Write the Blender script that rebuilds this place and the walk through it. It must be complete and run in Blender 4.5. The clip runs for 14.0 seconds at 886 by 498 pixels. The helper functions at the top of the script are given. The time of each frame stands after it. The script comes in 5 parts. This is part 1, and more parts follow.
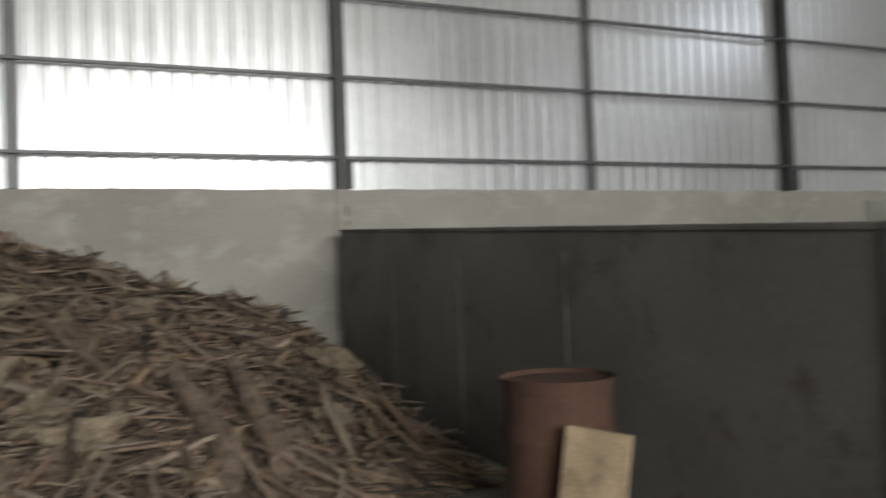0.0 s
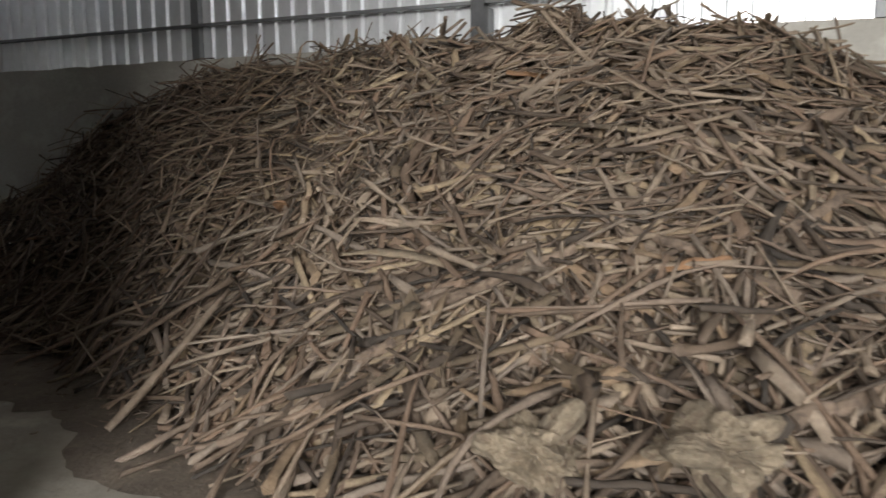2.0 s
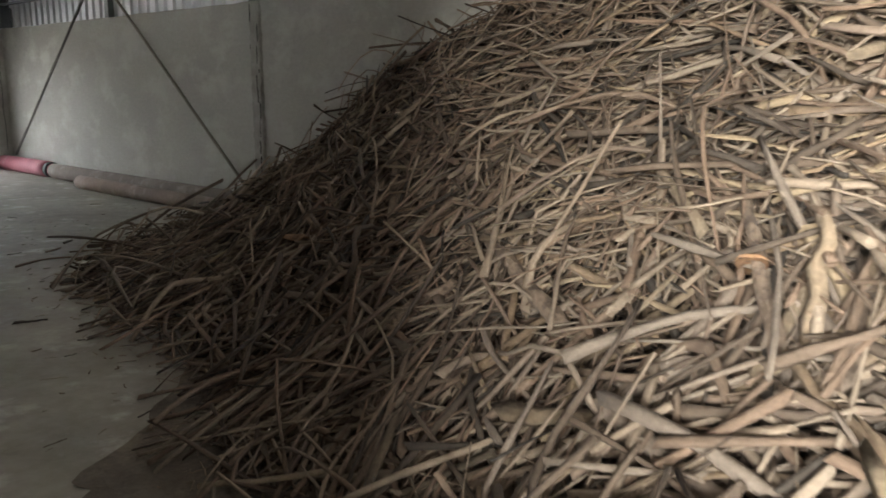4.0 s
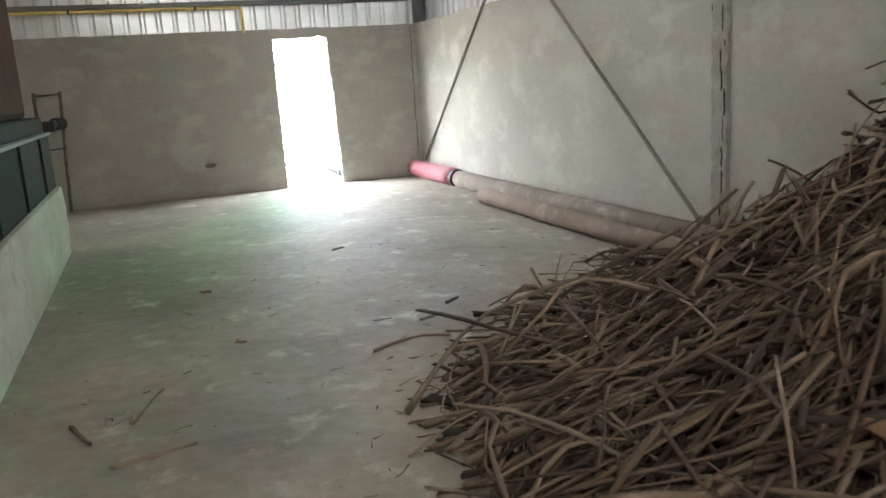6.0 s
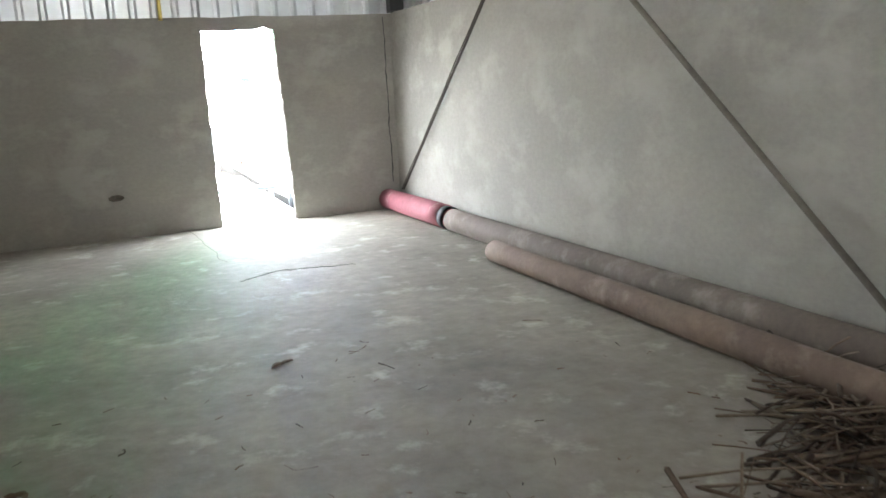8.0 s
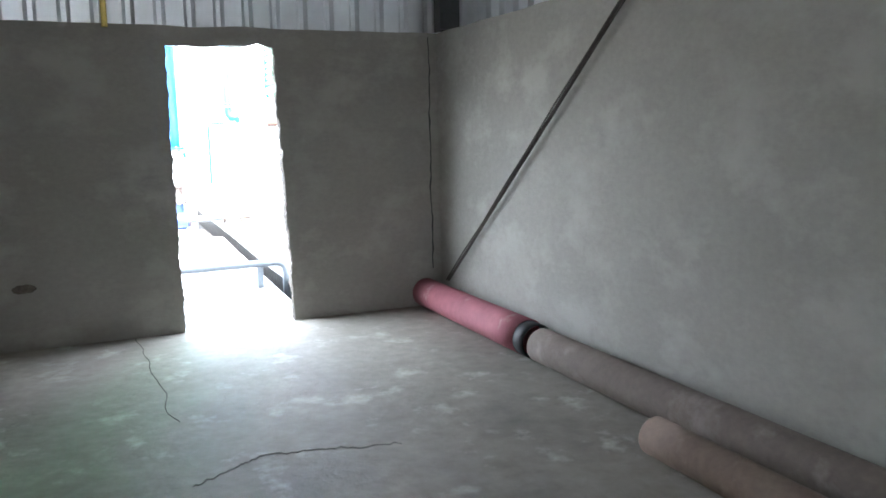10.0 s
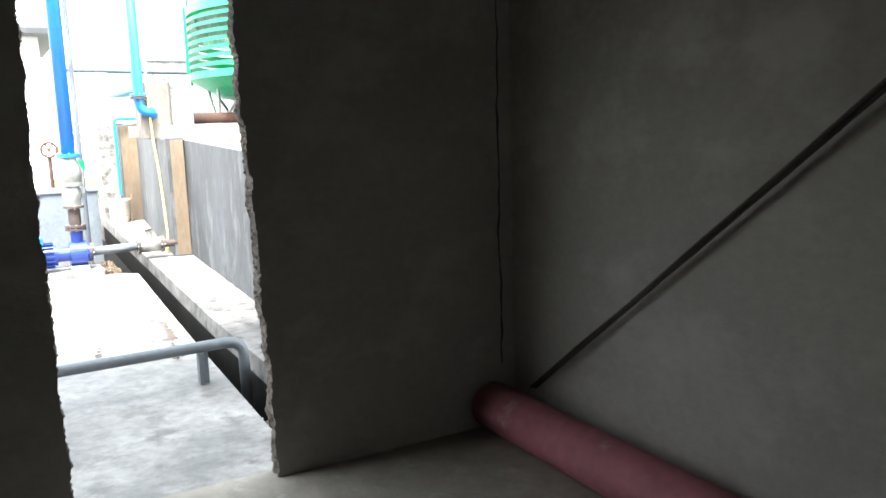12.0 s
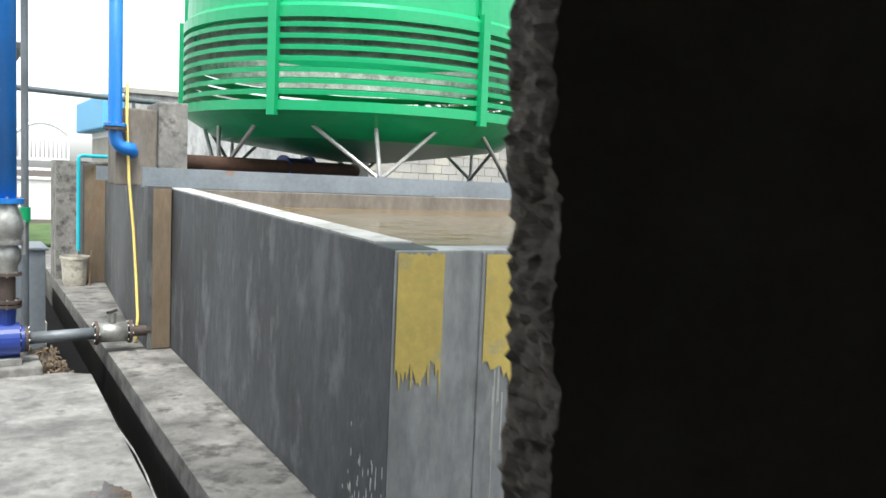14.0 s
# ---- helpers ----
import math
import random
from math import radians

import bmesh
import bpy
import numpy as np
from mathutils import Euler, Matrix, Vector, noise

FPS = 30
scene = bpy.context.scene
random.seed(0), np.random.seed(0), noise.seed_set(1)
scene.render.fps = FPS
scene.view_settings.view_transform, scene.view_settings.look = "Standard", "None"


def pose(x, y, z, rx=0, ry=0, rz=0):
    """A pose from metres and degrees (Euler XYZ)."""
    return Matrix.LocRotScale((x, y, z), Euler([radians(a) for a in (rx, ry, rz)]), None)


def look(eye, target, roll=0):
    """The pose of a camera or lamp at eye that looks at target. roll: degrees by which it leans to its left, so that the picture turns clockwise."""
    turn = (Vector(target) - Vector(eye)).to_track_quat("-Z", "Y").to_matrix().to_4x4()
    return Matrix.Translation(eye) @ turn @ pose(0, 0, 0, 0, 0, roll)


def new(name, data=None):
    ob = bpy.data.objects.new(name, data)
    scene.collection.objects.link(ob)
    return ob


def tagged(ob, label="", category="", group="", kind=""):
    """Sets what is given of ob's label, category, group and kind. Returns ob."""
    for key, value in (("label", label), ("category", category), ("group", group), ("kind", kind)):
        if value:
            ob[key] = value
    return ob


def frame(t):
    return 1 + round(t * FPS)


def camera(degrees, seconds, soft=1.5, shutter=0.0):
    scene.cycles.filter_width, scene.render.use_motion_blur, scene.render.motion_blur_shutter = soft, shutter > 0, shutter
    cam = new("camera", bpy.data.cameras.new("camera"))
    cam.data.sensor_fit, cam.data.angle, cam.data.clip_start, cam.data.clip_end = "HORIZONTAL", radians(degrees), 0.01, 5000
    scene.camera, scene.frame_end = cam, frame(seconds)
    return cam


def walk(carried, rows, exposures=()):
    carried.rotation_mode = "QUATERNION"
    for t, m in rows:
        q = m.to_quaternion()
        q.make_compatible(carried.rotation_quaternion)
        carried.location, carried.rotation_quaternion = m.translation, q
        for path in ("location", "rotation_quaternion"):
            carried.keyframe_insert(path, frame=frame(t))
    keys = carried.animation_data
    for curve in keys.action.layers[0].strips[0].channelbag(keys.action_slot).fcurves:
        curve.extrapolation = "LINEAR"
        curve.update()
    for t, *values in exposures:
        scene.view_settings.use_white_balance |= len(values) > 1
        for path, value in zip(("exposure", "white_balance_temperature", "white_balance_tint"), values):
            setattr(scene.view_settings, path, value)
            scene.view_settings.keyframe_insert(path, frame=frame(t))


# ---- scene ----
SKY, WEST = 0.15, 155
cam = camera(57.9, 14.0, soft=1.5, shutter=0.2)
PATH = [
    (0, (-8.549, -17.233, 1.242), (-6.7, -17.994, 1.29), -2.1),
    (0.3, (-8.373, -16.942, 1.244), (-6.375, -17.025, 1.229), -3.9),
    (0.5, (-8.238, -16.782, 1.237), (-6.256, -16.521, 1.186), -3.9),
    (1, (-7.794, -16.474, 1.227), (-5.909, -15.824, 1.073), -1.7),
    (1.5, (-7.463, -16.069, 1.202), (-5.574, -15.453, 0.975), -0.2),
    (2, (-7.077, -15.613, 1.194), (-5.242, -14.859, 0.943), -0.6),
    (2.5, (-6.64, -15.065, 1.14), (-4.897, -14.122, 0.878), 0.4),
    (2.7, (-6.463, -14.856, 1.169), (-4.735, -13.888, 0.897), 0.8),
    (4.8, (-4.346, -12.763, 1.375), (-3.233, -11.15, 0.974), -1.2),
    (5, (-4.24, -12.537, 1.381), (-3.238, -10.848, 1.003), -1.3),
    (5.5, (-3.97, -11.849, 1.38), (-3.198, -10.041, 1.01), -2.0),
    (6, (-3.763, -11.216, 1.328), (-3.109, -9.37, 0.918), -3.7),
    (6.5, (-3.676, -10.566, 1.352), (-3.028, -8.721, 0.933), -4.0),
    (7, (-3.531, -9.905, 1.362), (-2.793, -8.09, 0.956), -3.7),
    (7.2, (-3.428, -9.672, 1.352), (-2.662, -7.872, 0.935), -3.5),
    (9.3, (-2.728, -6.851, 1.363), (-2.002, -5.022, 1.003), -2.5),
    (9.5, (-2.665, -6.597, 1.392), (-1.928, -4.772, 1.039), -2.2),
    (10, (-2.562, -5.902, 1.396), (-1.77, -4.089, 1.105), -1.2),
    (10.5, (-2.42, -5.209, 1.43), (-1.591, -3.408, 1.171), -2.5),
    (11, (-2.348, -4.509, 1.443), (-1.475, -2.729, 1.181), -2.2),
    (11.5, (-2.213, -3.854, 1.483), (-1.307, -2.095, 1.19), -1.6),
    (12, (-2.163, -3.172, 1.492), (-1.198, -1.449, 1.171), -1.7),
    (12.5, (-2.062, -2.486, 1.5), (-1.053, -0.789, 1.177), -1.7),
    (13, (-1.976, -1.816, 1.483), (-0.941, -0.134, 1.17), -0.5),
    (13.5, (-1.873, -1.214, 1.465), (-0.836, 0.474, 1.193), 0.6),
    (14, (-1.815, -0.653, 1.497), (-0.752, 1.053, 1.329), 2.4),
]
EXPOSURES = [(0, 3.3, 6350, 8), (0.3, 3.1, 6350, 9), (0.5, 2.95, 6300, 9), (1.0, 3.3, 6250, 10), (1.5, 3.85, 6300, 10), (2.5, 4.75, 6300, 10), (2.7, 5.1, 6300, 9), (3.8, 5.6, 6400, 8), (4.4, 6.55, 6500, 7),
             (4.8, 7.25, 6500, 7), (7, 7.3, 6600, 7), (9.5, 6.15, 5800, 8), (10.5, 5.6, 5800, 8), (11.5, 4.45, 6250, 8), (12.5, 2.7, 6400, 7), (13.2, 2.2, 6400, 6), (14, 1.5, 6400, 6)]
walk(cam, [(t, look(eye, target, roll)) for t, eye, target, roll in PATH], EXPOSURES)

# ---- light ----
world = bpy.data.worlds.new("overcast_sky")
scene.world = world
world.use_nodes = True
wn = world.node_tree
sky = wn.nodes.new("ShaderNodeTexSky")
sky.sky_type = "NISHITA"
sky.sun_disc = False
sky.sun_elevation = radians(55)
sky.sun_rotation = radians(200)
sky.dust_density = 2.5
pale = wn.nodes.new("ShaderNodeHueSaturation")
pale.inputs["Saturation"].default_value = 0.22
back = wn.nodes["Background"]
back.inputs["Strength"].default_value = SKY
wn.links.new(sky.outputs[0], pale.inputs["Color"])
wn.links.new(pale.outputs[0], back.inputs["Color"])

sun_data = bpy.data.lights.new("sun", "SUN")
sun_data.energy = 2.0
sun_data.angle = radians(14)
sun_data.color = (1.0, 0.97, 0.92)
sun = new("sun", sun_data)
sun.matrix_world = look((0, 0, 30), (4, 11, 0))


def opening_light(name, x, y, z, tx, ty, tz, wide, high, watts):
    """The sky's light in one of the hall's openings."""
    data = bpy.data.lights.new(name, "AREA")
    data.shape, data.size, data.size_y, data.energy = "RECTANGLE", wide, high, watts
    data.color = (1.0, 0.95, 0.87)
    ob = new(name, data)
    ob.matrix_world = look((x, y, z), (tx, ty, tz))
    return ob


opening_light("west_opening_light", -17.6, -18.7, 3.8, 0, -18.1, 1.2, 8.0, 3.2, WEST)


# ---- materials ----
def ramp(nt, fac, stops):
    node = nt.nodes.new("ShaderNodeValToRGB")
    els = node.color_ramp.elements
    while len(els) < len(stops):
        els.new(0.5)
    for el, (p, c) in zip(els, stops):
        el.position, el.color = p, (*c, 1)
    nt.links.new(fac, node.inputs[0])
    return node.outputs[0]


def noise_node(nt, scale, detail=6, rough=0.6, stretch=(1, 1, 1), vector=None):
    mp = nt.nodes.new("ShaderNodeMapping")
    mp.inputs["Scale"].default_value = stretch
    if vector is None:
        vector = nt.nodes.new("ShaderNodeNewGeometry").outputs["Position"]
    nt.links.new(vector, mp.inputs["Vector"])
    n = nt.nodes.new("ShaderNodeTexNoise")
    n.inputs["Scale"].default_value, n.inputs["Detail"].default_value, n.inputs["Roughness"].default_value = scale, detail, rough
    nt.links.new(mp.outputs[0], n.inputs["Vector"])
    return n.outputs["Fac"]


def mixed(nt, fac, a, b, mode="MIX"):
    m = nt.nodes.new("ShaderNodeMix")
    m.data_type, m.blend_type = "RGBA", mode
    for sock, v in ((m.inputs[0], fac), (m.inputs[6], a), (m.inputs[7], b)):
        if isinstance(v, (int, float)):
            sock.default_value = v
        elif isinstance(v, tuple):
            sock.default_value = (*v, 1)
        else:
            nt.links.new(v, sock)
    return m.outputs[2]


def shade(v, k):
    return tuple(min(1.0, c * k) for c in v)


def material(name, colour, rough=0.8, metal=0.0, big=0.8, fine=25.0, vary=0.25, bump=0.15, stain=None, stain_at=0.62,
             stretch=(1, 1, 1), random_tone=0.0, local=False, gloss_vary=0.1, stain_detail=7, stain_scale=0.0, spec=0.5):
    """A surface with tone changes at two scales, fine relief and, if given, stains of another colour."""
    m = bpy.data.materials.new(name)
    m.use_nodes = True
    nt = m.node_tree
    b = nt.nodes["Principled BSDF"]
    b.inputs["Metallic"].default_value = metal
    b.inputs["Specular IOR Level"].default_value = spec
    vec = nt.nodes.new("ShaderNodeTexCoord").outputs["Object"] if local else None
    f_big = noise_node(nt, big, 5, 0.6, stretch, vec)
    f_fine = noise_node(nt, fine, 8, 0.65, stretch, vec)
    c1 = ramp(nt, f_big, [(0.3, shade(colour, 1 - vary)), (0.7, shade(colour, 1 + vary * 0.6))])
    c2 = ramp(nt, f_fine, [(0.3, (1 - vary,) * 3), (0.7, (1 + 0.0,) * 3)])
    col = mixed(nt, 0.8, c1, c2, "MULTIPLY")
    if stain:
        f_st = noise_node(nt, stain_scale or big * 2.7 + 0.3, stain_detail, 0.65, stretch, vec)
        f = ramp(nt, f_st, [(stain_at - 0.06, (0, 0, 0)), (stain_at + 0.08, (1, 1, 1))])
        col = mixed(nt, f, col, stain)
    if random_tone:
        info = nt.nodes.new("ShaderNodeObjectInfo").outputs["Random"]
        geo = nt.nodes.new("ShaderNodeNewGeometry").outputs["Random Per Island"]
        add = nt.nodes.new("ShaderNodeMath")
        add.operation = "ADD"
        nt.links.new(info, add.inputs[0])
        nt.links.new(geo, add.inputs[1])
        fr = nt.nodes.new("ShaderNodeMath")
        fr.operation = "FRACT"
        nt.links.new(add.outputs[0], fr.inputs[0])
        k = random_tone
        tone = ramp(nt, fr.outputs[0], [(0.0, (1 - k, 1 - k, 1 - k)), (0.3, (1 - 0.55 * k, 1 - 0.62 * k, 1 - 0.68 * k)), (0.5, (1 - 0.25 * k, 1 - 0.4 * k, 1 - 0.5 * k)),
                                        (0.72, (1 - 0.2 * k, 1 - 0.2 * k, 1 - 0.2 * k)), (0.86, (1, 0.95, 0.86)), (1.0, (1.12, 1.1, 1.04))])
        col = mixed(nt, 1.0, col, tone, "MULTIPLY")
    nt.links.new(col, b.inputs["Base Color"])
    r = nt.nodes.new("ShaderNodeMapRange")
    r.inputs["To Min"].default_value, r.inputs["To Max"].default_value = max(0.02, rough - gloss_vary), min(1, rough + gloss_vary)
    nt.links.new(f_big, r.inputs["Value"])
    nt.links.new(r.outputs[0], b.inputs["Roughness"])
    if bump:
        bp = nt.nodes.new("ShaderNodeBump")
        bp.inputs["Strength"].default_value, bp.inputs["Distance"].default_value = bump, 0.02
        nt.links.new(f_fine, bp.inputs["Height"])
        nt.links.new(bp.outputs[0], b.inputs["Normal"])
    return m


M = {
    "plaster": material("grey_cement_plaster", (0.36, 0.345, 0.31), 0.88, big=0.5, fine=20, vary=0.17, bump=0.2, stain=(0.392, 0.379, 0.344), stain_at=0.56, stretch=(1, 1, 1.5), stain_detail=5),
    "rough_plaster": material("rough_cement_render", (0.31, 0.295, 0.262), 0.95, big=5, fine=26, vary=0.25, bump=0.5, stain=(0.22, 0.207, 0.18), stain_at=0.63),
    "plaster_edge": material("broken_cement_edge", (0.2, 0.172, 0.145), 0.95, big=14, fine=60, vary=0.5, bump=1.0),
    "floor": material("dusty_concrete_floor", (0.34, 0.312, 0.262), 0.76, big=0.8, fine=10, vary=0.36, bump=0.5, stain=(0.47, 0.445, 0.39), stain_at=0.62, gloss_vary=0.14, stain_detail=10, stain_scale=3.4),
    "crack": material("dusty_open_crack", (0.17, 0.152, 0.125), 0.95, big=9, fine=60, vary=0.5, bump=0.5),
    "zinc": material("galvanised_cladding", (0.76, 0.78, 0.8), 0.32, 0.55, big=0.5, fine=9, vary=0.12, bump=0.03),
    # for sheets out of view, dark so that they bounce little light
    "roof": material("dark_sheet_metal", (0.16, 0.15, 0.14), 0.6, 0.2, big=0.6, fine=9, vary=0.3, bump=0.05),
    "torn_wood": material("torn_root_wood", (0.29, 0.235, 0.165), 0.92, big=9, fine=60, vary=0.45, bump=0.8, stain=(0.13, 0.095, 0.065), stain_at=0.57),
    "log": material("rough_log_bark", (0.25, 0.185, 0.135), 0.92, big=6, fine=50, vary=0.45, bump=0.9, stain=(0.09, 0.066, 0.05), stain_at=0.56),
    "steel_dark": material("dark_painted_steel", (0.07, 0.072, 0.075), 0.55, 0.2, big=3, fine=40, vary=0.3, bump=0.05),
    "girt": material("grey_purlin_steel", (0.16, 0.165, 0.17), 0.5, 0.4, big=3, fine=40, vary=0.25, bump=0.03),
    "brace_pale": material("dust_covered_brace_steel", (0.2, 0.18, 0.15), 0.8, 0.1, big=2, fine=30, vary=0.3, bump=0.08),
    "brace": material("dusty_brace_steel", (0.1, 0.088, 0.076), 0.7, 0.2, big=2, fine=30, vary=0.35, bump=0.05),
    "casing": material("grey_black_casing", (0.19, 0.185, 0.168), 0.65, 0.1, big=1.0, fine=26, vary=0.3, bump=0.06, stain=(0.085, 0.075, 0.065), stain_at=0.62),
    "rust": material("rusty_steel", (0.078, 0.038, 0.024), 0.9, 0.1, big=4, fine=45, vary=0.45, bump=0.3, stain=(0.06, 0.03, 0.02), stain_at=0.6),
    "wood": material("dry_grey_brown_wood", (0.27, 0.218, 0.172), 0.85, big=5, fine=60, vary=0.35, bump=0.5, random_tone=0.86),
    # dust brown, darkened to paint the floor's shade beside the heap
    "shade_dust_film": material("brown_shade_dust", (0.165, 0.132, 0.1), 0.95, big=3, fine=40, vary=0.5, bump=0.6, stain=(0.09, 0.07, 0.053), stain_at=0.58),
    "bark_plate": material("orange_brown_bark", (0.3, 0.17, 0.09), 0.88, big=7, fine=50, vary=0.4, bump=0.6, stain=(0.16, 0.1, 0.06), stain_at=0.6),
    # near-black: paints gap shade under the sticks, also colours the column chips
    "litter": material("near_black_matte", (0.022, 0.018, 0.015), 0.95, big=4, fine=50, vary=0.5, bump=0.8),
    "pale_wood": material("pale_split_wood", (0.33, 0.26, 0.18), 0.9, big=8, fine=60, vary=0.4, bump=0.6, random_tone=0.68),
    "pipe_brown": material("brown_dusty_pipe", (0.2, 0.138, 0.1), 0.8, big=1.5, fine=30, vary=0.3, bump=0.15, stain=(0.25, 0.19, 0.15), stain_at=0.6),
    "pipe_grey": material("greyish_dusty_pipe", (0.175, 0.138, 0.112), 0.8, big=1.5, fine=30, vary=0.28, bump=0.15, stain=(0.23, 0.195, 0.168), stain_at=0.6),
    "pipe_pink": material("faded_red_pipe", (0.4, 0.135, 0.16), 0.75, big=2.0, fine=22, vary=0.25, bump=0.08, stain=(0.46, 0.29, 0.28), stain_at=0.66),
    "black": material("black_rubber", (0.015, 0.015, 0.016), 0.6, big=5, fine=50, vary=0.2, bump=0.05),
    "whitewash": material("dusty_whitewash", (0.66, 0.66, 0.62), 0.9, big=1.4, fine=24, vary=0.2, bump=0.2, stain=(0.4, 0.39, 0.33), stain_at=0.64),
    "dirty_white": material("dirty_white_plastic", (0.5, 0.47, 0.4), 0.6, big=5, fine=30, vary=0.35, bump=0.1, stain=(0.25, 0.22, 0.17), stain_at=0.58),
    "rim": material("dry_pale_cement_rim", (0.46, 0.46, 0.44), 0.9, big=2.5, fine=18, vary=0.35, bump=0.3, stain=(0.17, 0.165, 0.155), stain_at=0.58),
    "furnace": material("dark_blue_black_steel", (0.014, 0.02, 0.022), 0.75, 0.0, spec=0.25, big=1.3, fine=30, vary=0.3, bump=0.06, stain=(0.05, 0.04, 0.035), stain_at=0.66),
    "slab": material("wet_outdoor_concrete", (0.3, 0.292, 0.277), 0.58, big=1.9, fine=13, vary=0.6, bump=0.4, stain=(0.12, 0.115, 0.11), stain_at=0.59, gloss_vary=0.3),
    "puddle": material("wet_reddish_mud", (0.1, 0.085, 0.078), 0.06, big=5, fine=24, vary=0.5, bump=0.05, stain=(0.16, 0.085, 0.06), stain_at=0.56, gloss_vary=0.04),
    "kerb": material("weathered_kerb_concrete", (0.23, 0.222, 0.208), 0.7, big=2.4, fine=15, vary=0.55, bump=0.5, stain=(0.055, 0.053, 0.05), stain_at=0.56, gloss_vary=0.25),
    "tank": material("dark_grey_cement", (0.085, 0.09, 0.097), 0.7, big=1.6, fine=16, vary=0.5, bump=0.25, stain=(0.125, 0.131, 0.137), stain_at=0.58, stretch=(1, 1, 0.5), gloss_vary=0.2),
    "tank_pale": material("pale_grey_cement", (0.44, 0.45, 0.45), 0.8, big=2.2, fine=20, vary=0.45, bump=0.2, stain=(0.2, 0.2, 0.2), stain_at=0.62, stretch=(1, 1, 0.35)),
    "rusty_cement": material("rust_streaked_cement", (0.2, 0.15, 0.1), 0.85, big=2, fine=25, vary=0.35, bump=0.15, stain=(0.16, 0.1, 0.06), stretch=(1, 1, 0.3)),
    "yellow": material("worn_yellow_paint", (0.78, 0.6, 0.17), 0.7, big=2, fine=30, vary=0.2, bump=0.1, stain=(0.5, 0.44, 0.26), stain_at=0.64),
    "green": material("green_fibreglass", (0.012, 0.33, 0.13), 0.32, big=0.8, fine=18, vary=0.12, bump=0.02),
    "blue": material("blue_painted_pipe", (0.02, 0.19, 0.6), 0.35, big=2, fine=30, vary=0.15, bump=0.03),
    "pump": material("dark_blue_pump_paint", (0.02, 0.05, 0.28), 0.4, big=3, fine=35, vary=0.2, bump=0.05),
    "cyan": material("cyan_plastic_pipe", (0.02, 0.42, 0.52), 0.4, big=2, fine=30, vary=0.1, bump=0.0),
    "grey_pipe": material("grey_painted_pipe", (0.17, 0.19, 0.21), 0.5, 0.3, big=3, fine=35, vary=0.25, bump=0.06),
    "cast": material("cast_silver_valve", (0.45, 0.45, 0.43), 0.45, 0.7, big=6, fine=40, vary=0.3, bump=0.15),
    "iron": material("brown_iron_flange", (0.1, 0.075, 0.065), 0.7, 0.3, big=6, fine=40, vary=0.35, bump=0.2),
    "channel_steel": material("weathered_channel_steel", (0.22, 0.25, 0.28), 0.55, 0.25, big=1.5, fine=25, vary=0.25, bump=0.08, stain=(0.3, 0.14, 0.07), stain_at=0.68),
    "yard": material("pale_yard_concrete", (0.5, 0.48, 0.44), 0.85, big=0.5, fine=10, vary=0.2, bump=0.1, stain=(0.36, 0.34, 0.3), stain_at=0.62),
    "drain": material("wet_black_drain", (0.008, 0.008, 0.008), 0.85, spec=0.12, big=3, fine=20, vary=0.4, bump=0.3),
    "drain_side": material("near_black_cement", (0.014, 0.013, 0.012), 0.8, spec=0.12, big=3, fine=25, vary=0.5, bump=0.4, stain=(0.03, 0.027, 0.024), stain_at=0.62, stretch=(1, 1, 0.4)),
    "post": material("weathered_brown_cement", (0.2, 0.175, 0.15), 0.85, big=2.5, fine=22, vary=0.4, bump=0.3, stain=(0.1, 0.085, 0.07), stain_at=0.6, stretch=(1, 1, 0.4)),
    "water": material("murky_water", (0.2, 0.145, 0.075), 0.1, big=1.0, fine=7, vary=0.15, bump=0.12, gloss_vary=0.04),
    "packing": material("wet_grey_packing", (0.62, 0.63, 0.61), 0.7, big=6, fine=40, vary=0.6, bump=0.8, stain=(0.5, 0.5, 0.5), stain_at=0.58),
    "strut": material("galvanised_strut", (0.42, 0.42, 0.41), 0.45, 0.6, big=4, fine=30, vary=0.25, bump=0.05),
    "blue_roof": material("blue_sheet_roof", (0.1, 0.36, 0.6), 0.5, big=1, fine=12, vary=0.15, bump=0.1),
    "soil": material("dark_wet_soil", (0.07, 0.05, 0.04), 0.9, big=3, fine=30, vary=0.5, bump=0.6),
    "grass": material("grass_ground", (0.08, 0.14, 0.04), 0.95, big=2, fine=30, vary=0.4, bump=0.6),
    "block": material("pale_concrete_block", (0.36, 0.355, 0.335), 0.9, big=1, fine=20, vary=0.18, bump=0.2, random_tone=0.15),
    "white_wall": material("white_painted_wall", (0.75, 0.75, 0.73), 0.85, big=0.6, fine=15, vary=0.1, bump=0.05),
    "leaf": material("dark_green_leaves", (0.15, 0.19, 0.1), 0.6, big=1, fine=10, vary=0.4, bump=0.0, random_tone=0.4),
    "bark": material("tree_bark", (0.12, 0.09, 0.07), 0.9, big=4, fine=30, vary=0.4, bump=0.5),
}


# ---- mesh helpers ----
PLACE = Matrix.Identity(4)  # where the group being built stands


def finish(name, bm, mat, parent=None, label="", smooth=False, kind=""):
    bmesh.ops.recalc_face_normals(bm, faces=bm.faces[:])
    me = bpy.data.meshes.new(name)
    bm.to_mesh(me)
    bm.free()
    me.transform(PLACE)
    if mat is not None:
        me.materials.append(mat)
    if smooth:
        for p in me.polygons:
            p.use_smooth = True
    ob = new(name, me)
    if parent is not None:
        ob.parent = parent
    if label:
        ob["label"] = label
    if kind:
        ob["kind"] = kind
    return ob


def part(name, bm, mat, parent, label="", smooth=False):
    return finish(name, bm, mat, parent, label, smooth)


def thing(name, label, category, group="", at=(0, 0, 0)):
    ob = new(name)
    ob.empty_display_size = 0.1
    ob.location = at
    return tagged(ob, label, category, group)


